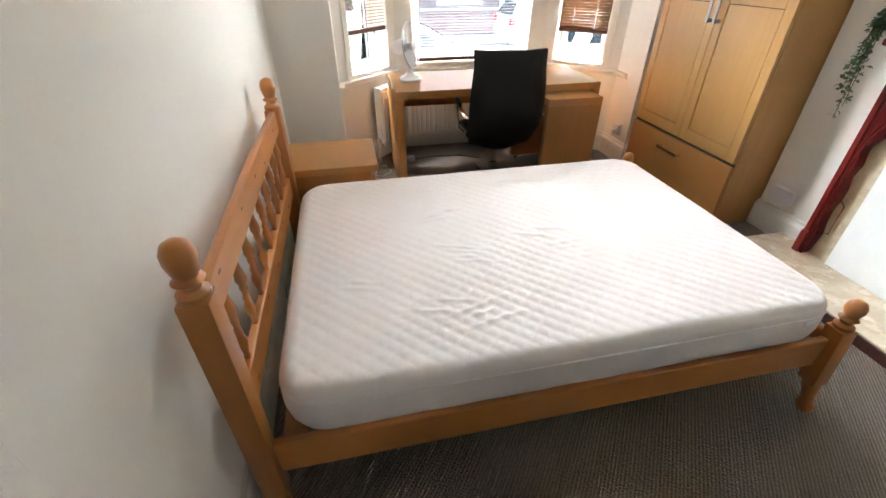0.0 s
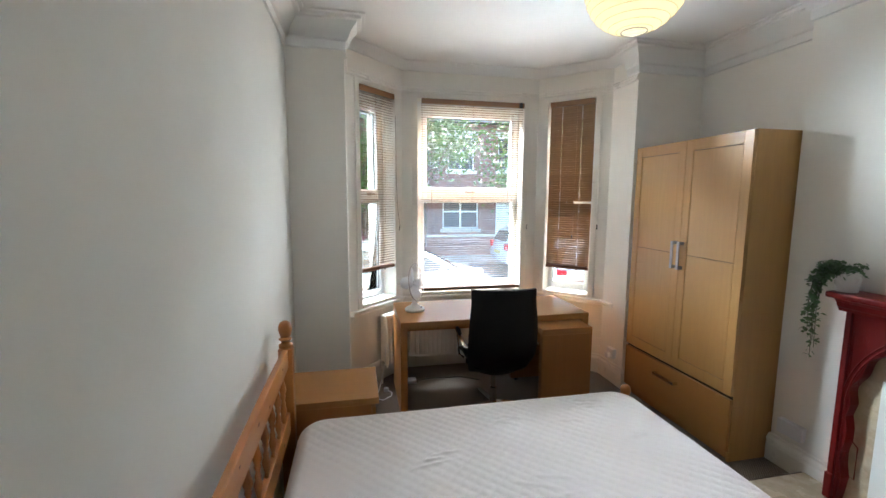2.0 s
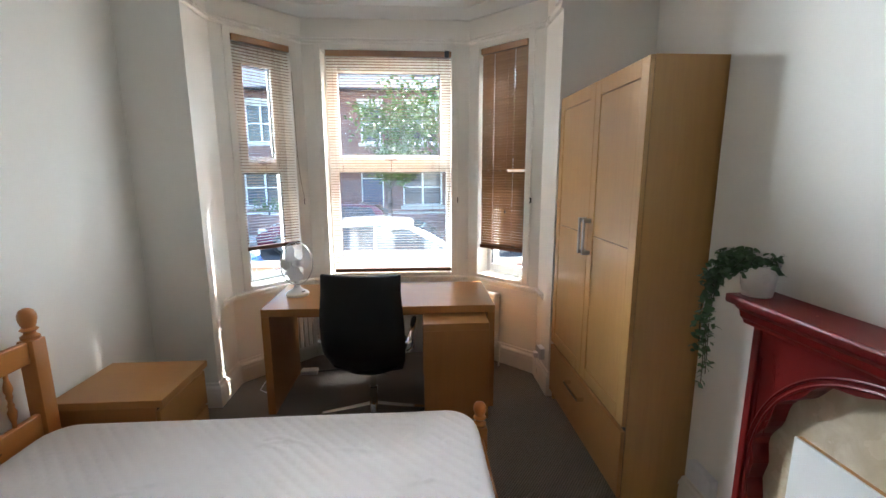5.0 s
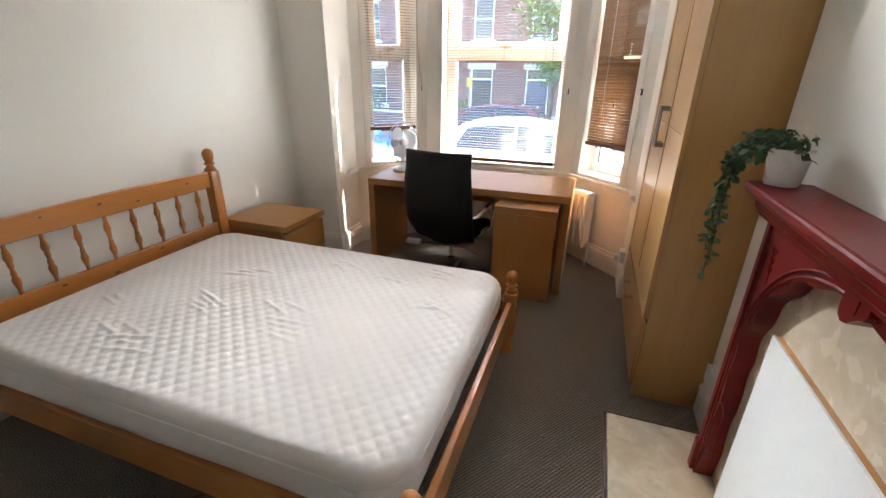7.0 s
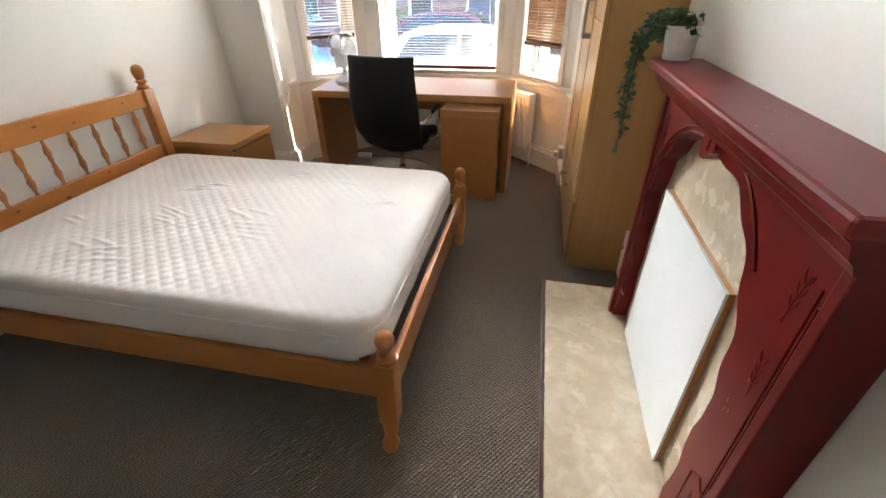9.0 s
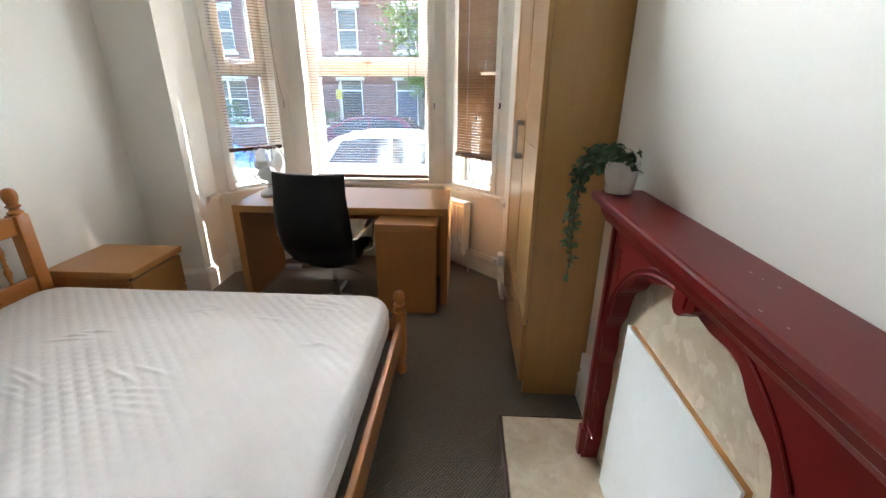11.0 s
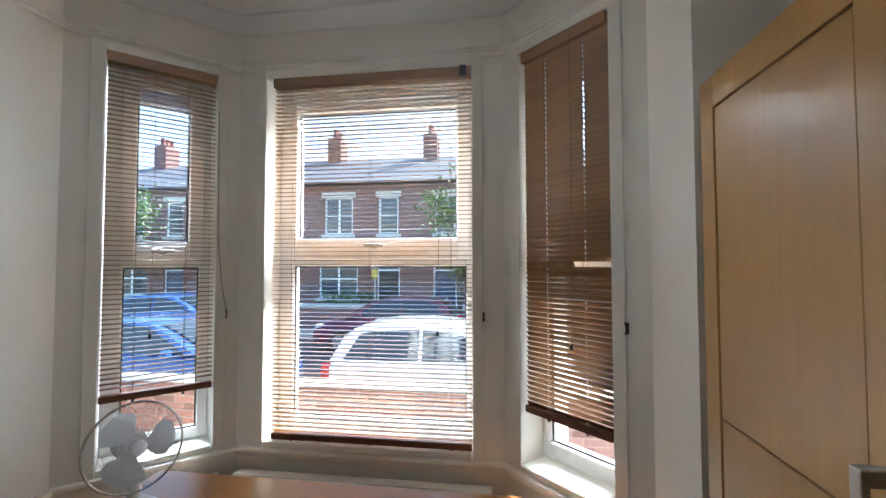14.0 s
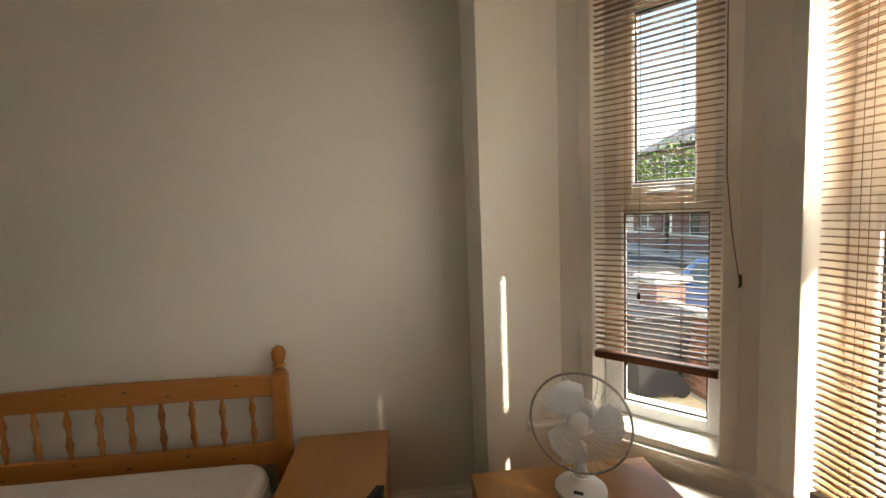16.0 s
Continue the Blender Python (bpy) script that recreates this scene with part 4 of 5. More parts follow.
# ---- blinds ----
def blind(m, s0, s1, low, pitch, tilt, label, cord_at, back=0.05):
    """Venetian blind of wooden slats in a wall's own axes; tilt(z) gives each slat's turn in degrees; cord_at: side of the pull cord."""
    b = thing("venetian_blind", label, "blind", m @ pose((s0 + s1) / 2, back, HEAD - 0.002), "blinds of the bay window")
    half, base = (s1 - s0) / 2 - 0.006, low - HEAD
    part("headrail", box(-half, half, -0.030, 0.022, -0.046, 0.0, 0.002), SLAT, b, "brown wooden headrail")
    part("bottom_rail", box(-half, half, -0.020, 0.020, base, base + 0.030, 0.004), SLATDARK, b, "dark brown bottom rail")
    if half > 0.3:
        part("cord_lock", box(half - 0.055, half - 0.020, -0.040, -0.031, -0.050, 0.002, 0.003), BLACKP, b, "dark cord lock on the headrail")
    bm = bmesh.new()
    n, w = 5, 0.025
    holes = [f * half for f in ((-0.45, 0.45) if half < 0.3 else (-0.8, 0.0, 0.8))]
    cuts = sorted([-half, half] + [h + d for h in holes for d in (-0.003, 0.003)])
    grid = [[[bm.verts.new((x, -w / 2 + w * k / (n - 1), 0.0014 * (1 - (2 * k / (n - 1) - 1) ** 2) - d)) for d in (0, 0.0022)] for k in range(n)] for x in cuts]
    for c in range(len(cuts) - 1):
        hole = c % 2 == 1
        for k in range(n - 1):
            if hole and k in (1, 2):
                continue
            for i in (0, 1):
                bm.faces.new((grid[c][k][i], grid[c + 1][k][i], grid[c + 1][k + 1][i], grid[c][k + 1][i]))
        for k in (0, n - 1):
            bm.faces.new((grid[c][k][0], grid[c][k][1], grid[c + 1][k][1], grid[c + 1][k][0]))
    slat = mesh_of(bm, "slat", SLAT)
    z, i = -0.058, 0
    rng = random.Random(int(s0 * 1000) + int(low * 100))
    while z > base + 0.038:
        turn = tilt(HEAD + z)
        ob = new("slat", slat)
        ob.parent = b
        if turn is None:      # a broken slat that leaves a gap at one end
            ob.matrix_basis = pose(-0.2 * half * 2, 0, z, -62) @ Matrix.Diagonal((0.6, 1, 1, 1))
        else:
            ob.matrix_basis = pose(rng.uniform(-0.001, 0.001), 0, z, turn + rng.uniform(-1.5, 1.5), rng.uniform(-0.12, 0.12), 0)
        z -= pitch
        i += 1
    for f in ((-0.45, 0.45) if half < 0.3 else (-0.8, 0.0, 0.8)):
        for y in (-0.0135, 0.0135):
            part("ladder_cord", tube([(f * half, y, -0.04), (f * half, y, base + 0.01)], 0.0008, 5), CORD, b)
        part("cord_button", lathe([(0.007, 0), (0.007, 0.012), (0.003, 0.016)], 10, m=pose(f * half, 0, base - 0.013)), BLACKP, b)
    x = cord_at * half * 0.86
    c = part("pull_cord", tube([(x, -0.034, -0.03), (x + 0.004, -0.036, -0.6), (x - 0.003, -0.037, -1.25)], 0.0012, 5), CORD, b)
    part("cord_tassel", lathe([(0.002, 0.026), (0.006, 0.020), (0.007, 0.004), (0.003, 0)], 10, m=pose(x - 0.003, -0.037, -1.274)), BLACKP, c)
    return b


blind(M_W, 0.14, 0.58, 1.01, 0.0215, lambda z: 4, "brown wooden venetian blind, slats open, raised above the sill", -0.2, 0.018)
blind(M_M, 0.178, 1.188, 0.745, 0.0215, lambda z: 2, "brown wooden venetian blind, slats open, let down to the sill", 0.8, 0.018)
blind(M_E, 0.116, 0.540, 0.965, 0.0215, lambda z: -68 if z > 1.62 else (None if z > 1.598 else (-64 if z > 1.57 else -56)), "brown wooden venetian blind, slats closed, raised above the sill", 0.3, 0.022)

for m, s, z in ((M_M, 1.235, 1.36), (M_W, 0.63, 1.36), (M_E, 0.60, 1.38)):
    k = thing("cord_cleat", "small dark cord cleat screwed to the bay wall", "cord cleat", m @ pose(s, -0.001, z), "cleats of the blinds")
    part("plate", box(-0.006, 0.006, -0.004, 0.0, -0.02, 0.02, 0.001), BLACKP, k)
    part("horn", tube([(0, -0.016, -0.022), (0, -0.010, -0.008), (0, -0.010, 0.008), (0, -0.016, 0.022)], 0.003, 6), BLACKP, k)
c = thing("blind_cord", "thin brown cord looped from the blind to its cleat", "cord", None)
top = M_W @ Vector((0.584, -0.012, 2.36))
half_way = M_W @ Vector((0.590, -0.014, 1.72))
end = M_W @ Vector((0.63, -0.022, 1.36))
part("string", tube([top, half_way, half_way.lerp(end, 0.5) + Vector((-0.004, 0, -0.02)), end], 0.0016, 5), CORD, c)

# ---- desk ----
DX0, DX1, DY0, DY1, DH = 0.736, 2.25, 3.79, 4.41, 0.73
desk = thing("desk", "oak-veneer writing desk with thick slab ends in the bay", "desk", pose(DX0, DY0, 0))
L, D = DX1 - DX0, DY1 - DY0
part("desktop", box(0, L, 0, D, DH - 0.05, DH, 0.0025), OAK_X, desk)
for x in (0, L - 0.05):
    part("end_panel", box(x, x + 0.05, 0.0005, D - 0.0005, 0, DH - 0.0502, 0.002), DESKW, desk)
part("rear_rail", box(0.0502, L - 0.0502, D - 0.03, D - 0.012, DH - 0.26, DH - 0.0504), DESKW, desk)
pull = thing("pull_out_table", "oak-veneer pull-out return unit tucked under the desk", "side table", pose(1.775, 3.62, 0))
part("top", box(0, 0.41, 0, 0.66, 0.622, 0.668, 0.002), OAK_X, pull)
part("front_panel", box(0.0, 0.41, 0.0, 0.045, 0.018, 0.6218, 0.002), DESKW, pull)
part("rear_panel", box(0.0, 0.41, 0.60, 0.645, 0.03, 0.6218, 0.002), DESKW, pull)
for x in (0.05, 0.36):
    for y in (0.022, 0.622):
        part("castor", lathe([(0.013, -0.012), (0.0155, -0.008), (0.0155, 0.008), (0.013, 0.012)], 14, m=pose(x, y, 0.0157, 0, 90)), BLACKP, pull)

# ---- office chair ----
chair = thing("office_chair", "black leather swivel chair with chrome arms and four-star base", "chair", pose(1.440, 3.748, 0, 0, 0, -5))


def cushion(shape, nu, nv, thick, mat, name, label=""):
    """A padded sheet: shape(u, v) gives a point and a normal."""
    bm = bmesh.new()
    front, back = [], []
    for j in range(nv + 1):
        a, b = [], []
        for i in range(nu + 1):
            u, v = i / nu, j / nv
            p, nrm = shape(u, v)
            e = min(u, 1 - u, v, 1 - v)
            t = thick * (0.25 + 0.75 * min(1, (e / 0.10)) ** 0.5)
            a.append(bm.verts.new(p + nrm * t / 2))
            b.append(bm.verts.new(p - nrm * t / 2))
        front.append(a)
        back.append(b)
    for j in range(nv):
        for i in range(nu):
            bm.faces.new((front[j][i], front[j][i + 1], front[j + 1][i + 1], front[j + 1][i]))
            bm.faces.new((back[j][i], back[j + 1][i], back[j + 1][i + 1], back[j][i + 1]))
    rim_f = front[0] + [r[-1] for r in front[1:]] + front[-1][-2::-1] + [r[0] for r in front[-2:0:-1]]
    rim_b = back[0] + [r[-1] for r in back[1:]] + back[-1][-2::-1] + [r[0] for r in back[-2:0:-1]]
    for k in range(len(rim_f)):
        j = (k + 1) % len(rim_f)
        bm.faces.new((rim_f[k], rim_b[k], rim_b[j], rim_f[j]))
    return part(name, bm, mat, chair, label, True)


def back_shape(u, v):
    w = 0.228 + 0.018 * math.sin(math.pi * min(1, v * 1.2)) - 0.02 * max(0, (0.25 - v) / 0.25) ** 1.5
    x = (2 * u - 1) * w
    y = -0.215 - 0.085 * v + 0.05 * (2 * u - 1) ** 2 - 0.05 * math.sin(math.pi * v) + 0.075 * max(0, 0.25 - v) / 0.25
    return Vector((x, y, 0.375 + 0.645 * v)), Vector((-0.20 * (2 * u - 1), 1, 0.15)).normalized()


def seat_shape(u, v):
    x = (2 * u - 1) * (0.222 - 0.03 * (1 - v))
    y = -0.21 + 0.49 * v
    z = 0.425 + 0.025 * (2 * u - 1) ** 2 - 0.03 * max(0, v - 0.8) / 0.2 - 0.015 * math.sin(math.pi * v)
    return Vector((x, y, z)), Vector((0, 0, 1))


cushion(back_shape, 18, 22, 0.075, LEATHER, "backrest")
cushion(seat_shape, 18, 18, 0.085, LEATHER, "seat")
part("seat_shell", lathe([(0.06, 0.33), (0.13, 0.345), (0.19, 0.375), (0.215, 0.405)], 24, m=Matrix.Diagonal((1, 1, 1, 1))), LEATHER, chair, "", True)
for s in (-1, 1):
    a = part("armrest", tube([(s * 0.205, -0.235, 0.60), (s * 0.262, -0.225, 0.605), (s * 0.268, -0.06, 0.62), (s * 0.268, 0.10, 0.635), (s * 0.264, 0.155, 0.615), (s * 0.256, 0.16, 0.56), (s * 0.25, 0.13, 0.42), (s * 0.21, 0.11, 0.395)],
                             0.014, 10, flat=0.55), CHROME, chair, "polished chrome armrest loop", True)
    part("arm_pad", tube([(s * 0.268, -0.03, 0.636), (s * 0.268, 0.06, 0.645), (s * 0.268, 0.11, 0.646)], [0.015, 0.018, 0.014], 10, flat=0.5), LEATHER, a, "black leather arm pad", True)
part("column", lathe([(0.026, 0.055), (0.026, 0.20), (0.018, 0.205), (0.018, 0.335)], 18), CHROME, chair, "chrome gas column", True)
for k in range(4):
    a = radians(8 + 90 * k)
    ca, sa = math.cos(a), math.sin(a)
    leg = bmesh.new()
    rows = []
    for r, w, z0, z1 in ((0.018, 0.022, 0.045, 0.085), (0.18, 0.018, 0.030, 0.058), (0.335, 0.014, 0.016, 0.036)):
        rows.append([leg.verts.new((r * ca - q * sa, r * sa + q * ca, z)) for q, z in ((-w, z0), (w, z0), (w, z1), (-w, z1))])
    for p, q in zip(rows, rows[1:]):
        for j in range(4):
            leg.faces.new((p[j], p[(j + 1) % 4], q[(j + 1) % 4], q[j]))
    leg.faces.new(rows[0][::-1])
    leg.faces.new(rows[-1])
    lg = part("base_leg", leg, CHROME, chair, "polished chrome base leg")
    part("glide", lathe([(0.012, 0), (0.014, 0.004), (0.010, 0.0158)], 12, m=pose(0.317 * ca, 0.317 * sa, 0)), BLACKP, lg)

# ---- desk fan ----
fan = thing("desk_fan", "small white plastic desk fan with a wire guard, switched off", "fan", pose(0.885, 4.115, DH + 0.0005, 0, 0, 60))
part("base", lathe([(0.076, 0), (0.080, 0.006), (0.079, 0.018), (0.066, 0.030), (0.036, 0.044), (0.027, 0.058)], 32), PLASTIC, fan, "", True)
part("button", box(-0.014, 0.014, -0.062, -0.045, 0.028, 0.036, 0.002), BLACKP, fan, "black switch button")
part("neck", lathe([(0.024, 0.05), (0.017, 0.10), (0.018, 0.16)], 18), PLASTIC, fan, "", True)
HUB = pose(0, 0, 0.232) @ pose(0, 0, 0, 82)
part("motor", lathe([(0.010, -0.115), (0.040, -0.11), (0.050, -0.08), (0.052, -0.03), (0.040, -0.012)], 24, m=HUB), PLASTIC, fan, "", True)
part("hub_cap", lathe([(0.026, -0.008), (0.027, 0.03), (0.020, 0.038), (0.003, 0.040)], 20, m=HUB), PLASTIC, fan, "", True)
for k in range(3):
    bm = bmesh.new()
    rows = []
    for r, a0, a1 in ((0.022, -20, 20), (0.055, -34, 36), (0.085, -38, 44), (0.112, -32, 42), (0.128, -12, 26)):
        rows.append([bm.verts.new(HUB @ Vector((r * math.cos(radians(a + 120 * k)), r * math.sin(radians(a + 120 * k)), 0.012 + 0.018 * (a - 4) / 40))) for a in (a0 + (a1 - a0) * i / 6 for i in range(7))])
    for p, q in zip(rows, rows[1:]):
        for j in range(6):
            bm.faces.new((p[j], p[j + 1], q[j + 1], q[j]))
    bmesh.ops.solidify(bm, geom=bm.faces[:], thickness=0.002)
    part("blade", bm, PLASTIC, fan, "", True)
part("guard_rim", ring((0, 0, 0.014), 0.150, 0.0042, HUB, 48), STEEL, fan, "grey guard rim", True)
for name, zc, zr in (("front_guard", 0.052, 0.020), ("rear_guard", -0.028, 0.010)):
    g = bmesh.new()
    for k in range(36):
        a = 2 * math.pi * k / 36
        pts = []
        for i in range(6):
            f = i / 5
            r = 0.024 + 0.126 * f
            pts.append(HUB @ Vector((r * math.cos(a + 0.35 * f), r * math.sin(a + 0.35 * f), zr + (zc - zr) * (1 - f ** 2.5))))
        tube(pts, 0.0007, 4, g)
    for r in (0.06, 0.10):
        ring((0, 0, zr + (zc - zr) * (1 - ((r - 0.024) / 0.126) ** 2.5)), r, 0.0009, HUB, 32, 4, g)
    tagged(part(name, g, PLASTIC, fan, "fine white wire guard"), kind="stuff")
part("badge", lathe([(0.024, 0.0), (0.024, 0.003), (0.020, 0.005)], 20, m=HUB @ pose(0, 0, 0.051)), PLASTIC, fan, "", True)

# ---- radiator under the middle window ----
rad = thing("radiator", "white steel panel radiator under the bay window", "radiator", pose(0.0, 0.0, 0.0))
RZ0, RZ1 = 0.14, 0.615


def radiator_section(m, s0, s1):
    """One straight run of a double panel along a bay wall."""
    count = max(3, round((s1 - s0) / 0.042))
    step = (s1 - s0) / count
    fin = mesh_of(box(-step / 2 + 0.004, step / 2 - 0.004, -0.0065, 0.0065, RZ0 + 0.03, RZ1 - 0.03, 0.003, seg=1), "fin", GLOSSW)
    run = part("panel", box(s0, s1, -0.122, -0.108, RZ0, RZ1, 0.005), GLOSSW, rad)
    run.matrix_basis = m
    for i in range(count):
        ob = new("fin", fin)
        ob.parent = run
        ob.matrix_basis = pose(s0 + step * (i + 0.5), -0.1245, 0)
    for name, y0, y1, z0, z1 in (("rear_panel", -0.058, -0.044, RZ0, RZ1), ("top_grille", -0.110, -0.056, RZ1 - 0.012, RZ1 + 0.004)):
        part(name, box(s0, s1, y0, y1, z0, z1, 0.004), GLOSSW, run)
    return run


radiator_section(M_M, 0.055, 1.275)
for m, s0, s1, end, out in ((M_W, 0.32, 0.60, 0.32, -1), (M_E, 0.086, 0.366, 0.366, 1)):
    run = radiator_section(m, s0, s1)
    part("end_cover", box(min(end, end + out * 0.003), max(end, end + out * 0.003), -0.12, -0.046, RZ0 + 0.02, RZ1, 0.0005), GLOSSW, run)
    xs = end + out * 0.03
    bm = tube([(end, -0.083, RZ0 + 0.04), (xs, -0.083, RZ0 + 0.04)], 0.009, 10)
    lathe([(0.013, 0), (0.016, 0.01), (0.016, 0.045), (0.012, 0.052)], 14, bm, pose(xs, -0.083, RZ0 + 0.02))
    part("valve", bm, GLOSSW, run, "", True)
    part("pipe", tube([(xs, -0.083, 0.0), (xs, -0.083, RZ0 + 0.03)], 0.0075, 10), GLOSSW, run, "", True)

# ---- paper lantern ----
LX, LY, LZ, LR = 1.405, 2.20, 2.385, 0.172
lamp = thing("paper_lantern", "round cream rice-paper lantern hanging lit from the ceiling", "ceiling lamp", pose(LX, LY, LZ))
prof = []
for i in range(61):
    a = -math.pi / 2 + 0.26 + (math.pi - 0.52) * i / 60
    prof.append(((LR + 0.0035 * abs(math.sin(i * math.pi / 4.0)) - 0.002) * math.cos(a), 0.93 * LR * math.sin(a)))
bm = bmesh.new()
rings = [[bm.verts.new((r * math.cos(2 * math.pi * k / 40), r * math.sin(2 * math.pi * k / 40), z)) for k in range(40)] for r, z in prof]
for a, b in zip(rings, rings[1:]):
    for k in range(40):
        bm.faces.new((a[k], a[(k + 1) % 40], b[(k + 1) % 40], b[k]))
part("shade", bm, PAPER, lamp, "ribbed rice-paper globe", True)
for i in range(2, 60, 4):
    part("rib", ring((0, 0, prof[i][1]), prof[i][0] + 0.0006, 0.0010, None, 40, 5), BAMBOO, lamp)
for z in (prof[0], prof[-1]):
    part("rim", ring((0, 0, z[1]), z[0], 0.0022, None, 32, 6), STEEL, lamp)
part("wire_frame", tube([(-0.05, 0, prof[-1][1]), (0, 0, prof[-1][1] - 0.03), (0.05, 0, prof[-1][1])], 0.0015, 5), STEEL, lamp)
part("cord", tube([(0, 0, 0.06), (0, 0, CEILING - LZ - 0.02)], 0.003, 8), PLASTIC, lamp, "white cord")
part("ceiling_rose", lathe([(0.02, -0.045), (0.045, -0.03), (0.05, 0.0)], 24, m=pose(0, 0, CEILING - LZ - 0.0005)), PLASTIC, lamp, "", True)
part("bulb_holder", lathe([(0.016, 0.02), (0.020, 0.03), (0.020, 0.07), (0.012, 0.08)], 16), PLASTIC, lamp, "", True)
bulb = new("bulb_light", bpy.data.lights.new("bulb_light", "POINT"))
bulb.data.energy, bulb.data.color, bulb.data.shadow_soft_size = 0.17, (1.0, 0.89, 0.70), 0.035
bulb.location = (LX, LY, LZ - 0.02)


# ---- sockets and cables ----
def socket_plate(at, label, plugged=True):
    s = thing("wall_socket", label, "socket", at, "wall sockets")
    part("back_box", box(-0.043, 0.043, -0.032, 0.0, -0.043, 0.043, 0.004), PLASTIC, s)
    part("face_plate", box(-0.044, 0.044, -0.040, -0.0325, -0.044, 0.044, 0.003), PLASTIC, s)
    part("switch", box(-0.008, 0.008, -0.045, -0.0402, 0.012, 0.030, 0.002), PLASTIC, s)
    if plugged:
        p = part("plug", box(-0.024, 0.024, -0.075, -0.0403, -0.036, 0.006, 0.008), PLASTIC, s, "white plug")
        part("flex", tube([(0, -0.06, -0.03), (0.004, -0.055, -0.09), (0.01, -0.02, -0.12)], 0.003, 6), PLASTIC, p)
    return s


socket_plate(pose(2.669, 4.05, 0.27, 0, 0, -90), "white surface-mounted socket with a plug in it, in the bay")
s2 = thing("double_socket", "white surface-mounted double socket above the skirting by the fireplace", "socket", pose(XC - 0.001, 2.70, 0.27, 0, 0, -90))
part("back_box", box(-0.073, 0.073, -0.030, 0.0, -0.043, 0.043, 0.004), PLASTIC, s2)
part("face_plate", box(-0.074, 0.074, -0.038, -0.0305, -0.044, 0.044, 0.003), PLASTIC, s2)
for x in (-0.04, 0.04):
    part("switch", box(x - 0.007, x + 0.007, -0.042, -0.0382, 0.012, 0.028, 0.002), PLASTIC, s2)
ext = thing("extension_lead", "white extension lead with its block lying on the carpet", "extension lead", None)
part("socket_block", box(0.80, 0.93, 4.34, 4.41, 0.0005, 0.035, 0.006), PLASTIC, ext)
part("flex", tube([(0.93, 4.375, 0.014), (1.1, 4.42, 0.0045), (1.35, 4.40, 0.0045), (1.5, 4.30, 0.0045)], 0.0035, 6), BLACKP, ext, "dark flex")
cab = thing("white_cable", "thin white cable trailing from the radiator onto the carpet", "cable", None)
part("wire", tube([(0.655, 4.43, 0.52), (0.665, 4.44, 0.40), (0.66, 4.36, 0.22), (0.60, 4.20, 0.06), (0.565, 4.12, 0.0045), (0.62, 4.08, 0.0045), (0.69, 4.14, 0.0045), (0.70, 4.20, 0.006), (0.66, 4.235, 0.012)], 0.0035, 6), PLASTIC, cab, "", True)
part("plug", box(0.635, 0.675, 4.23, 4.27, 0.0005, 0.028, 0.007), PLASTIC, cab)

# ---- the street outside ----
GZ, PZ = -0.80, -0.70      # road, pavement


structure("ground", prism([(-400, 4.4), (400, 4.4), (400, 420), (-400, 420)], GZ - 0.5, GZ - 0.02), ASPHALT, "dark asphalt ground of the street", "ground")
structure("road", box(-60, 60, 8.45, 15.6, GZ - 0.015, GZ), ASPHALT, "grey asphalt road between parked cars", "road")
structure("pavement_near", box(-60, 60, 7.15, 8.45, GZ - 0.01, PZ, 0.01), PAVING, "concrete pavement with a kerb", "pavement")
structure("pavement_far", box(-60, 60, 15.6, 17.4, GZ - 0.01, PZ, 0.01), PAVING, "concrete pavement with a kerb", "pavement")
bm = box(-60, 60, 5.02, 7.15, GZ - 0.01, PZ + 0.04)
front_garden = structure("front_garden", bm, PAVING, "paved front garden under the bay window", "ground")

FLAG = mesh_of(box(-0.295, 0.295, -0.295, 0.295, -0.02, 0.02, 0.006), "flagstone", PAVETILE)
for i in range(14):
    for j in range(3):
        ob = new("flagstone", FLAG)
        ob.parent = front_garden
        ob.matrix_basis = pose(-4.4 + 0.6 * i, 5.42 + 0.6 * j, PZ + 0.041)


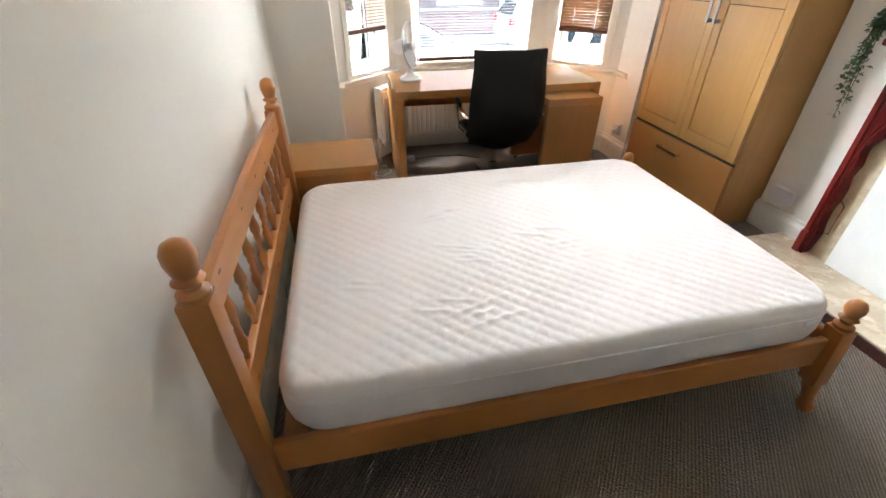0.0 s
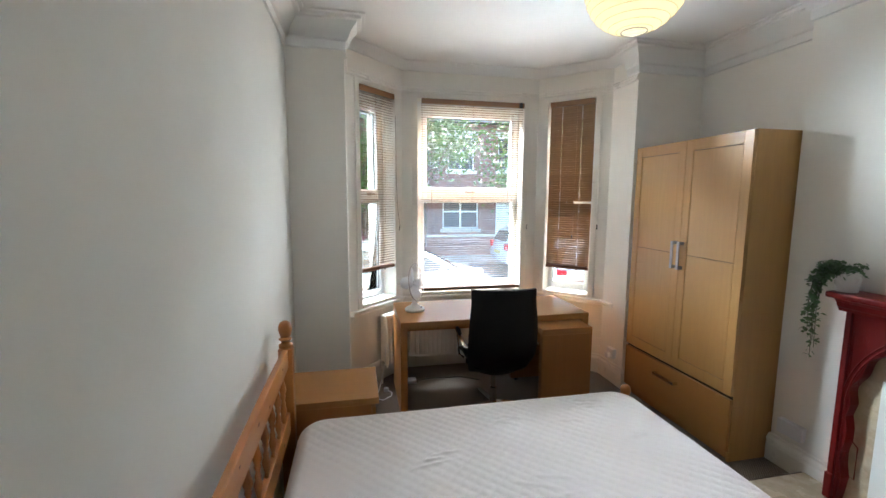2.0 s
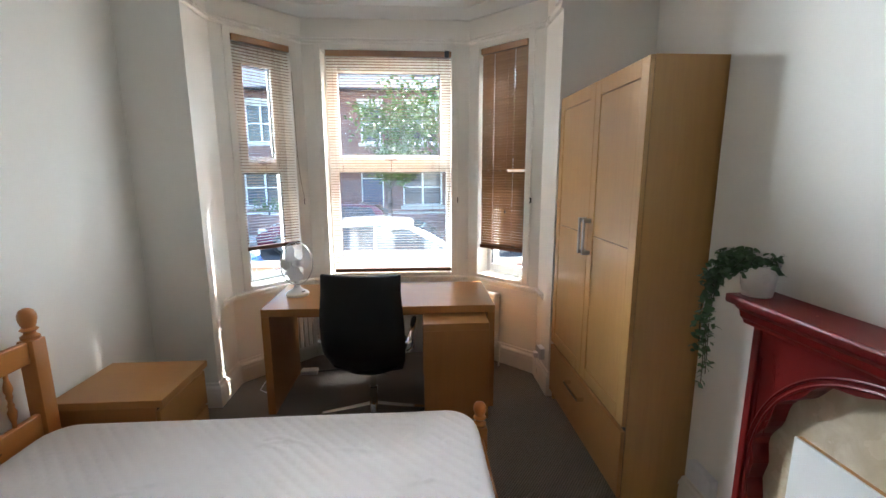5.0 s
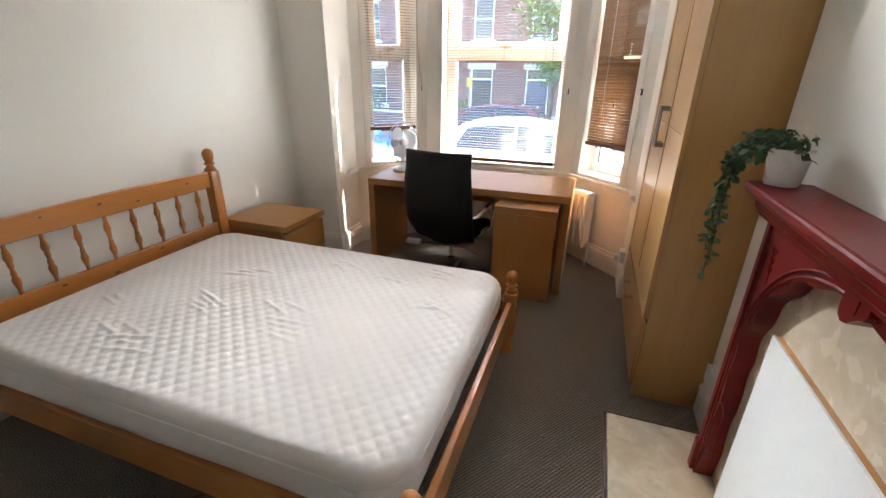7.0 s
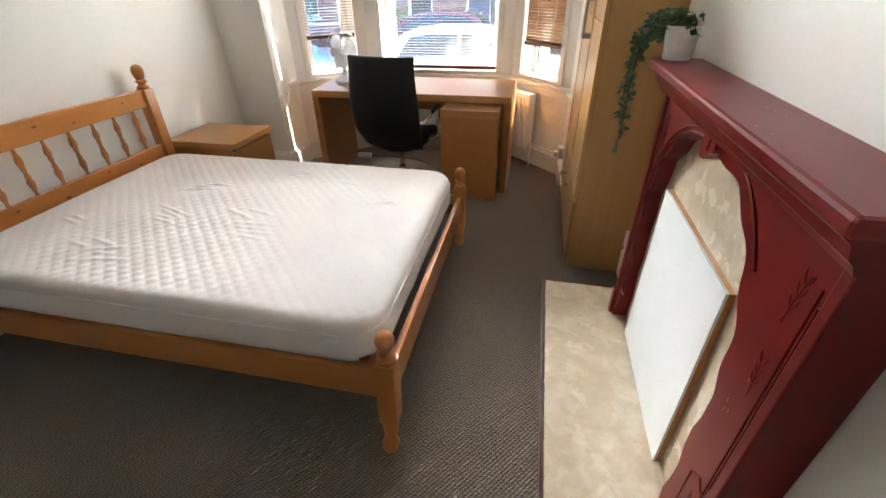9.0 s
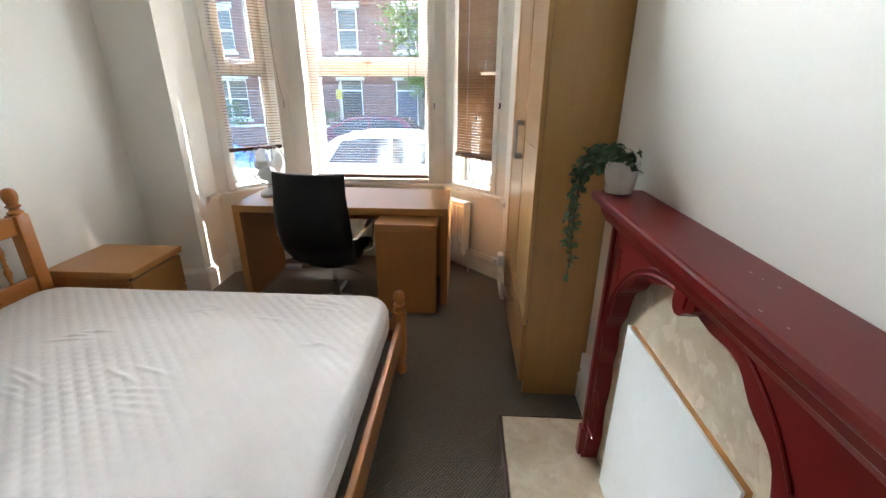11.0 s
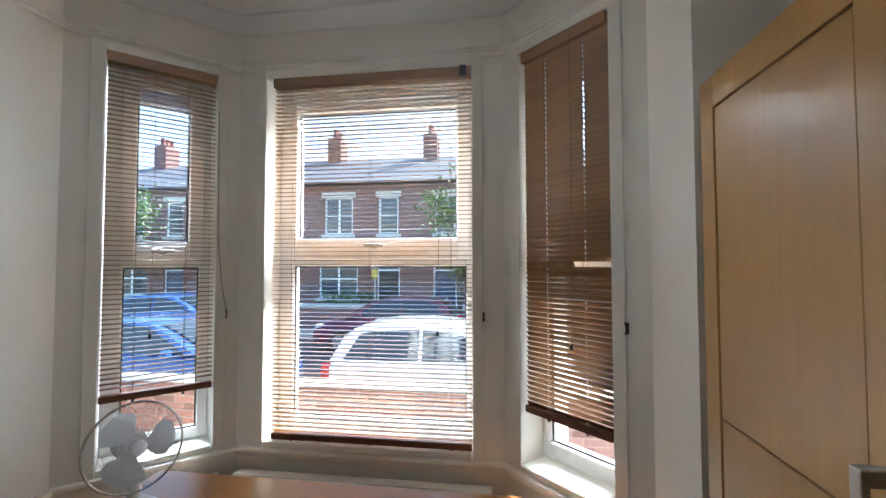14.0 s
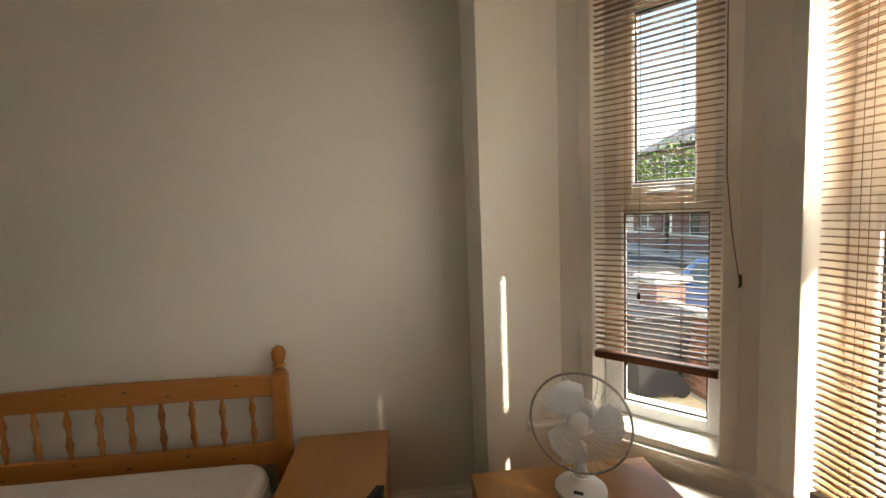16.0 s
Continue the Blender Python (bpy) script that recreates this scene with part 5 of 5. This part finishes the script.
def house(x, y, width, label, door_mat, door_left, at_y=1.0):
    """One house of a brick terrace: bay-less front, sash windows with pale lintels and sills, slate roof, chimney."""
    h = thing("terraced_house", label, "house", pose(x, y, GZ), "terrace across the street")
    eaves, ridge, deep = 5.75, 7.6, 7.5
    dx = width * (0.24 if door_left else 0.76)
    wx = width * (0.68 if door_left else 0.32)
    holes = [(dx - 0.48, dx + 0.48, 0.15, 2.55), (wx - 0.85, wx + 0.85, 1.0, 2.6), (wx - 0.62, wx + 0.62, 3.65, 5.2), (dx - 0.42, dx + 0.42, 3.65, 5.2)]
    xs = sorted({0.0, width, *[v for q in holes for v in q[:2]]})
    bm = bmesh.new()
    for a, b in zip(xs, xs[1:]):
        cuts = sorted((q[2], q[3]) for q in holes if q[0] <= a + 1e-6 and q[1] >= b - 1e-6)
        z = 0.0
        for c0, c1 in cuts:
            box(a, b, 0, 0.3, z, c0, bm=bm)
            z = c1
        box(a, b, 0, 0.3, z, eaves, bm=bm)
    part("wall", bm, BRICKWALL, h)
    part("rear_wall", box(0, width, deep - 0.3, deep, 0, eaves), BRICKWALL, h)
    m = Matrix(((0, 0, 1, 0), (1, 0, 0, 0), (0, 1, 0, 0), (0, 0, 0, 1)))
    roof = part("roof", prism([(-0.25, eaves - 0.05), (deep / 2, ridge), (deep + 0.25, eaves - 0.05), (deep + 0.25, eaves + 0.08), (deep / 2, ridge + 0.13), (-0.25, eaves + 0.08)], 0.0, width, m=m), SLATE, h, "grey slate roof")
    ch = part("chimney", box(width - 0.35, width + 0.35, deep / 2 - 0.5, deep / 2 + 0.5, ridge - 0.6, ridge + 1.2, 0.02), BRICKWALL, roof)
    for k in (-0.3, 0.0, 0.3):
        part("chimney_pot", lathe([(0.13, 0), (0.11, 0.4), (0.13, 0.45)], 12, m=pose(width, deep / 2 + k, ridge + 1.2)), BRICK, ch)
    part("gutter", tube([(0, -0.29, eaves - 0.02), (width, -0.29, eaves - 0.02)], 0.06, 8), BLACKP, h)
    for k, (x0, x1, z0, z1) in enumerate(holes):
        part("lintel", box(x0 - 0.12, x1 + 0.12, -0.03, 0.28, z1 - 0.001, z1 + 0.22, 0.01), STONE, h)
        if k == 0:
            d = part("door", box(x0 + 0.06, x1 - 0.06, 0.12, 0.17, z0, z1 - 0.42, 0.01), door_mat, h)
            for z in (0.35, 1.2):
                part("panel", box(x0 + 0.16, x1 - 0.16, 0.108, 0.121, z0 + z - 0.1, z0 + z + 0.6, 0.006), door_mat, d)
            part("fanlight", box(x0 + 0.06, x1 - 0.06, 0.13, 0.15, z1 - 0.36, z1 - 0.04), FARGLASS, h)
            fr = box(x0, x0 + 0.06, 0.1, 0.2, z0, z1)
            box(x1 - 0.06, x1, 0.1, 0.2, z0, z1, bm=fr)
            box(x0 + 0.06, x1 - 0.06, 0.1, 0.2, z1 - 0.42, z1 - 0.36, bm=fr)
            part("door_frame", fr, UPVC, h)
            part("step", box(x0 - 0.2, x1 + 0.2, -0.5, 0.12, 0.0, z0, 0.01), STONE, h)
            continue
        w = part("window", box(x0, x0 + 0.07, 0.10, 0.18, z0, z1), UPVC, h)
        bm = box(x1 - 0.07, x1, 0.10, 0.18, z0, z1)
        box(x0 + 0.07, x1 - 0.07, 0.10, 0.18, z0, z0 + 0.07, bm=bm)
        box(x0 + 0.07, x1 - 0.07, 0.10, 0.18, z1 - 0.07, z1, bm=bm)
        box(x0 + 0.07, x1 - 0.07, 0.101, 0.179, (z0 + z1) / 2 - 0.03, (z0 + z1) / 2 + 0.03, bm=bm)
        if x1 - x0 > 1.0:
            c = (x0 + x1) / 2
            box(c - 0.04, c + 0.04, 0.102, 0.178, z0 + 0.07, z1 - 0.07, bm=bm)
        part("frame", bm, UPVC, w)
        part("pane", box(x0 + 0.07, x1 - 0.07, 0.135, 0.145, z0 + 0.07, z1 - 0.07), FARGLASS, w)
        part("curtain", box(x0 + 0.09, x0 + 0.09 + 0.22 * (x1 - x0), 0.15, 0.17, z0 + 0.07, z1 - 0.07), STONE, w)
        part("sill", box(x0 - 0.1, x1 + 0.1, -0.06, 0.12, z0 - 0.14, z0, 0.01), STONE, h)
    return h


def brick_wall_material():
    m = material("brick_facade", (0.25, 0.135, 0.115), 0.88, spots=(0.20, 0.105, 0.09), spot_scale=1.2, bump=0.0)
    n, l = m.node_tree.nodes, m.node_tree.links
    b = n["Principled BSDF"]
    old = b.inputs["Base Color"].links[0].from_socket
    coords, sep, join, tex, mix, bp = (n.new("ShaderNode" + k) for k in ("TexCoord", "SeparateXYZ", "CombineXYZ", "TexBrick", "Mix", "Bump"))
    l.new(coords.outputs["Object"], sep.inputs[0])
    l.new(sep.outputs["X"], join.inputs[0])
    l.new(sep.outputs["Z"], join.inputs[1])
    l.new(join.outputs[0], tex.inputs["Vector"])
    tex.inputs["Scale"].default_value = 1.0
    tex.inputs["Brick Width"].default_value, tex.inputs["Row Height"].default_value, tex.inputs["Mortar Size"].default_value = 0.225, 0.075, 0.006
    tex.inputs["Color1"].default_value, tex.inputs["Color2"].default_value, tex.inputs["Mortar"].default_value = (1, 1, 1, 1), (0.6, 0.55, 0.55, 1), (1.2, 1.4, 1.4, 1)
    mix.data_type, mix.blend_type = "RGBA", "MULTIPLY"
    mix.inputs[0].default_value = 1.0
    l.new(old, mix.inputs[6])
    l.new(tex.outputs["Color"], mix.inputs[7])
    l.new(mix.outputs[2], b.inputs["Base Color"])
    bp.inputs["Strength"].default_value, bp.inputs["Distance"].default_value = 0.5, 0.01
    l.new(tex.outputs["Fac"], bp.inputs["Height"])
    bp.invert = True
    l.new(bp.outputs[0], b.inputs["Normal"])
    return m


BRICKWALL = brick_wall_material()
WIDTH = 4.9
for k in range(-5, 4):
    house(-1.3 + WIDTH * k, 19.6, WIDTH - 0.002, "two-storey red-brick terraced house with slate roof and white windows", (DOORBLUE, UPVC, BLACKP)[k % 3], k % 2 == 0)


def car(name, label, at, paint, group="parked cars"):
    """A five-door hatchback; x runs from tail to nose."""
    c = thing(name, label, "car", at, group)
    W = 0.86

    def shell(outline, half_low, half_high, zl, zh):
        """Side outline (x, z) swept across the car; the width narrows with height."""
        bm = bmesh.new()
        rows = []
        for s in (-1, -0.92, 0.92, 1):
            row = []
            for x, z in outline:
                f = min(1, max(0, (z - zl) / (zh - zl)))
                half = half_low + (half_high - half_low) * f
                inset = 0.0 if abs(s) < 1 else 0.035
                cx = 2.0
                row.append(bm.verts.new((cx + (x - cx) * (1 - inset * 0.6), half * s, z + (0 if abs(s) < 1 else (-0.03 if z > (zl + zh) / 2 else 0.03)))))
            rows.append(row)
        n = len(outline)
        for a, b in zip(rows, rows[1:]):
            for i in range(n):
                j = (i + 1) % n
                bm.faces.new((a[i], a[j], b[j], b[i]))
        bm.faces.new(rows[0][::-1])
        bm.faces.new(rows[-1])
        return bm

    body = [(0.06, 0.28), (0.02, 0.45), (0.05, 0.70), (0.10, 0.92), (0.55, 0.97), (2.55, 0.98), (3.1, 0.93), (3.6, 0.84), (3.92, 0.68), (4.02, 0.48), (3.98, 0.28), (3.5, 0.20), (0.6, 0.20)]
    part("body", shell(body, W, W - 0.03, 0.2, 0.98), paint, c, "", True)
    cabin = [(0.12, 0.94), (0.30, 1.28), (0.48, 1.42), (0.9, 1.475), (1.6, 1.49), (2.15, 1.44), (2.5, 1.29), (3.08, 0.95)]
    part("roof", shell(cabin, W - 0.03, W - 0.20, 0.94, 1.49), paint, c, "", True)
    for s in (-1, 1):
        for rear in (True, False):
            pts = [(0.36, 0.99), (0.60, 1.36), (0.95, 1.41), (1.50, 1.43), (1.50, 0.99)] if rear else [(1.55, 0.99), (1.55, 1.43), (1.85, 1.41), (2.15, 1.36), (2.86, 0.99)]
            bm = bmesh.new()
            vs = []
            for off in (0.0, 0.012):
                vs.append([bm.verts.new((x, s * (W - 0.03 - 0.17 * (z - 0.94) / 0.55 + off), z)) for x, z in pts])
            bm.faces.new(vs[0][::-1])
            bm.faces.new(vs[1])
            for i in range(5):
                j = (i + 1) % 5
                bm.faces.new((vs[0][i], vs[0][j], vs[1][j], vs[1][i]))
            part("side_window", bm, CARGLASS, c)
        mr = part("door_mirror", box(2.55, 2.68, min(s * 0.86, s * 1.0), max(s * 0.86, s * 1.0), 0.95, 1.08, 0.03), paint, c)
        part("tail_light", box(-0.005 + 0.03, 0.16, min(s * 0.62, s * 0.85), max(s * 0.62, s * 0.85), 0.72, 0.93, 0.02), TAILRED, c)
        part("headlight", box(3.62, 3.93, min(s * 0.55, s * 0.84), max(s * 0.55, s * 0.84), 0.62, 0.76, 0.03), LENS, c)
        for x in (0.72, 3.22):
            w = part("wheel", lathe([(0.20, -0.10), (0.29, -0.10), (0.305, -0.07), (0.305, 0.07), (0.29, 0.10), (0.20, 0.10)], 26, m=pose(x, s * 0.78, 0.305, 90)), TYRE, c, "black rubber tyre", True)
            rim = lathe([(0.06, -0.105), (0.19, -0.103), (0.20, 0.0), (0.19, 0.103), (0.06, 0.105)], 20, m=pose(x, s * 0.78, 0.305, 90))
            part("rim", rim, STEEL, w, "silver alloy rim", True)
    rear = bmesh.new()
    q = [(0.115, 0.99), (0.285, 1.32)]
    vs = [rear.verts.new((x + dx, y * (0.62 if z < 1.1 else 0.50), z)) for x, z in q for y in (-1, 1) for dx in (-0.02, 0.0)]
    rear.faces.new((vs[0], vs[2], vs[6], vs[4]))
    rear.faces.new((vs[1], vs[5], vs[7], vs[3]))
    for a, b, d, e in ((0, 1, 3, 2), (4, 6, 7, 5), (0, 4, 5, 1), (2, 3, 7, 6)):
        rear.faces.new((vs[a], vs[b], vs[d], vs[e]))
    part("rear_window", rear, CARGLASS, c)
    part("windscreen", prism([(2.22, 1.41), (2.52, 1.29), (3.0, 1.01), (3.02, 1.03), (2.54, 1.31), (2.24, 1.43)], -0.58, 0.58, m=Matrix(((1, 0, 0, 0), (0, 0, 1, 0), (0, 1, 0, 0), (0, 0, 0, 1)))), CARGLASS, c)
    part("number_plate", box(0.005, 0.03, -0.26, 0.26, 0.55, 0.66, 0.004), YELLOW, c, "yellow rear number plate")
    return c


car("hatchback", "white hatchback car parked at the near kerb", pose(-0.55, 9.65, GZ), CARWHITE)
car("hatchback", "blue hatchback car parked at the near kerb", pose(-5.6, 9.6, GZ), CARBLUE)
car("hatchback", "maroon hatchback car parked at the far kerb", pose(1.0, 14.6, GZ, 0, 0, 180), CARRED)
car("hatchback", "white hatchback car parked at the far kerb", pose(5.2, 14.6, GZ), CARWHITE)
car("hatchback", "dark blue hatchback car parked at the far kerb", pose(-9.5, 14.6, GZ), CARBLUE)
car("hatchback", "white hatchback car parked at the near kerb", pose(4.6, 9.65, GZ), CARWHITE)


def tree(at, label, height, spread, seed, mat):
    t = thing("tree", label, "tree", at, "street trees")
    r = random.Random(seed)
    part("trunk", tube([(0, 0, 0), (0.04, 0.02, height * 0.25), (-0.03, 0.05, height * 0.5), (0.05, 0, height * 0.75)], [0.16, 0.12, 0.09, 0.04], 10), BARK, t, "", True)
    tips = []
    for k in range(9):
        a, z = r.uniform(0, 6.28), height * r.uniform(0.3, 0.6)
        end = Vector((spread * 0.7 * math.cos(a), spread * 0.7 * math.sin(a), z + height * r.uniform(0.12, 0.38)))
        part("limb", tube([(0, 0, z), end * 0.5 + Vector((0, 0, z * 0.45)), end], [0.05, 0.03, 0.01], 6), BARK, t, "", True)
        tips += [end, end * 0.7 + Vector((0, 0, z * 0.3))]
    tips.append(Vector((0, 0, height * 0.85)))
    verts, faces = [], []
    for k in range(4200):
        c = r.choice(tips)
        p = c + Vector((r.gauss(0, 0.27), r.gauss(0, 0.27), r.gauss(0, 0.22))) * spread * 0.85
        u = Vector((r.gauss(0, 1), r.gauss(0, 1), r.gauss(0, 0.7))).normalized()
        v = u.cross(Vector((r.gauss(0, 1), r.gauss(0, 1), r.gauss(0, 1)))).normalized()
        s = r.uniform(0.05, 0.11)
        b = len(verts)
        verts += [p - u * s, p + v * s * 0.55, p + u * s, p - v * s * 0.55]
        faces.append((b, b + 1, b + 2, b + 3))
    me = bpy.data.meshes.new("crown")
    me.from_pydata(verts, [], faces)
    me.materials.append(mat)
    ob = new("crown", me)
    ob.parent = t
    tagged(ob, "", "", "", "stuff")
    return t


tree(pose(2.9, 16.3, PZ), "broad green street tree in leaf on the far pavement", 6.0, 2.2, 3, FOLIAGE)
tree(pose(0.75, 16.5, PZ), "small green street tree in leaf on the far pavement", 4.9, 1.25, 4, FOLIAGE)
tree(pose(7.4, 16.2, PZ), "broad green street tree in leaf on the far pavement", 6.6, 2.5, 5, FOLIAGE)
tree(pose(12.5, 16.4, PZ), "green street tree in leaf on the far pavement", 6.4, 2.4, 6, FOLIAGE)
tree(pose(-13.0, 16.3, PZ), "green street tree in leaf on the far pavement", 6.2, 2.0, 8, FOLIAGE)
tree(pose(-17.3, 16.4, PZ), "bright green street tree in leaf on the far pavement", 5.8, 2.0, 14, FOLIAGE)
tree(pose(5.6, 8.0, PZ), "slim green street tree in leaf on the near pavement", 4.6, 1.25, 11, FOLIAGE)


def hedge(x0, x1, y, high, label):
    r = random.Random(int(x0 * 10))
    verts, faces = [], []
    for k in range(int(1500 * (x1 - x0) / 3)):
        p = Vector((r.uniform(x0, x1), y + r.gauss(0, 0.16), PZ + r.uniform(0, 1) ** 0.8 * high * r.uniform(0.9, 1.05)))
        u = Vector((r.gauss(0, 1), r.gauss(0, 1), r.gauss(0, 1))).normalized()
        v = u.orthogonal().normalized()
        s = r.uniform(0.04, 0.08)
        b = len(verts)
        verts += [p - u * s, p + v * s * 0.6, p + u * s, p - v * s * 0.6]
        faces.append((b, b + 1, b + 2, b + 3))
    me = bpy.data.meshes.new("hedge")
    me.from_pydata(verts, [], faces)
    me.materials.append(HEDGE)
    return tagged(new("hedge", me), label, "hedge", "", "stuff")


hedge(-9.6, -6.4, 18.0, 1.7, "clipped green privet hedge in a front garden")
hedge(-4.6, -2.6, 18.1, 1.3, "low green privet hedge in a front garden")

far_wall = thing("garden_wall", "low red-brick garden wall across the street", "garden wall", pose(0, 17.5, PZ))
part("wall", box(-24, 16, 0, 0.22, 0, 0.75), BRICKWALL, far_wall)
part("coping", box(-24, 16, -0.03, 0.25, 0.75, 0.82, 0.01), STONE, far_wall, "pale stone coping")

# near garden wall of single bricks
near_wall = thing("garden_wall", "low red-brick garden wall with stone coping beyond the bay window", "garden wall", pose(0, 7.0, PZ + 0.04))
part("mortar_core", box(-3.05, 2.43, 0.008, 0.094, 0.0, 0.973), MORTAR, near_wall, "grey mortar")
part("far_stretch", box(2.4305, 9.0, 0.0, 0.1025, 0.0, 0.973), BRICKWALL, near_wall)
part("coping", box(-3.08, 9.0, -0.03, 0.132, 0.974, 1.03, 0.008), STONE, near_wall, "pale stone coping")
part("end_pier", box(-3.5, -3.09, -0.11, 0.30, 0.0, 1.25, 0.008), BRICKWALL, near_wall, "red-brick gate pier")
part("pier_cap", box(-3.56, -3.03, -0.17, 0.36, 1.25, 1.33, 0.02), STONE, near_wall, "pale stone pier cap")
BRICKMESH = mesh_of(box(-0.1125, 0.1125, -0.0513, 0.0513, -0.0325, 0.0325, 0.004, seg=1), "brick", BRICK)
rng = random.Random(17)
for j in range(13):
    for i in range(23):
        ob = new("brick", BRICKMESH)
        ob.parent = near_wall
        ob.matrix_basis = pose(-2.885 + 0.2345 * i + (0.1125 if j % 2 else 0) - 0.056, 0.051 + rng.uniform(-0.002, 0.002), 0.0365 + 0.075 * j, 0, 0, rng.uniform(-0.6, 0.6))

bin_ = thing("wheelie_bin", "dark plastic wheelie bin standing in the front garden", "bin", pose(-2.6, 6.5, PZ + 0.061))
bm = bmesh.new()
rows = [[bm.verts.new((x * w, y * d, z)) for x, y in ((-1, -1), (1, -1), (1, 1), (-1, 1))] for z, w, d in ((0.05, 0.22, 0.26), (0.95, 0.28, 0.34))]
for i in range(4):
    bm.faces.new((rows[0][i], rows[0][(i + 1) % 4], rows[1][(i + 1) % 4], rows[1][i]))
bm.faces.new(rows[0][::-1])
bm.faces.new(rows[1])
part("body", bm, BINGREEN, bin_)
part("lid", box(-0.30, 0.30, -0.37, 0.37, 0.95, 1.02, 0.02), BINGREEN, bin_)
for x in (-0.2, 0.2):
    part("wheel", lathe([(0.09, -0.025), (0.10, -0.02), (0.10, 0.02), (0.09, 0.025)], 18, m=pose(x, 0.27, 0.1, 0, 90)), TYRE, bin_)
sign = thing("street_sign", "small yellow street sign on a grey post", "sign", pose(-2.2, 16.9, PZ))
part("post", tube([(0, 0, 0), (0, 0, 2.3)], 0.03, 8), STEEL, sign)
part("plate", box(-0.11, 0.11, -0.045, -0.032, 1.80, 2.12, 0.01), YELLOW, sign, "yellow plate")
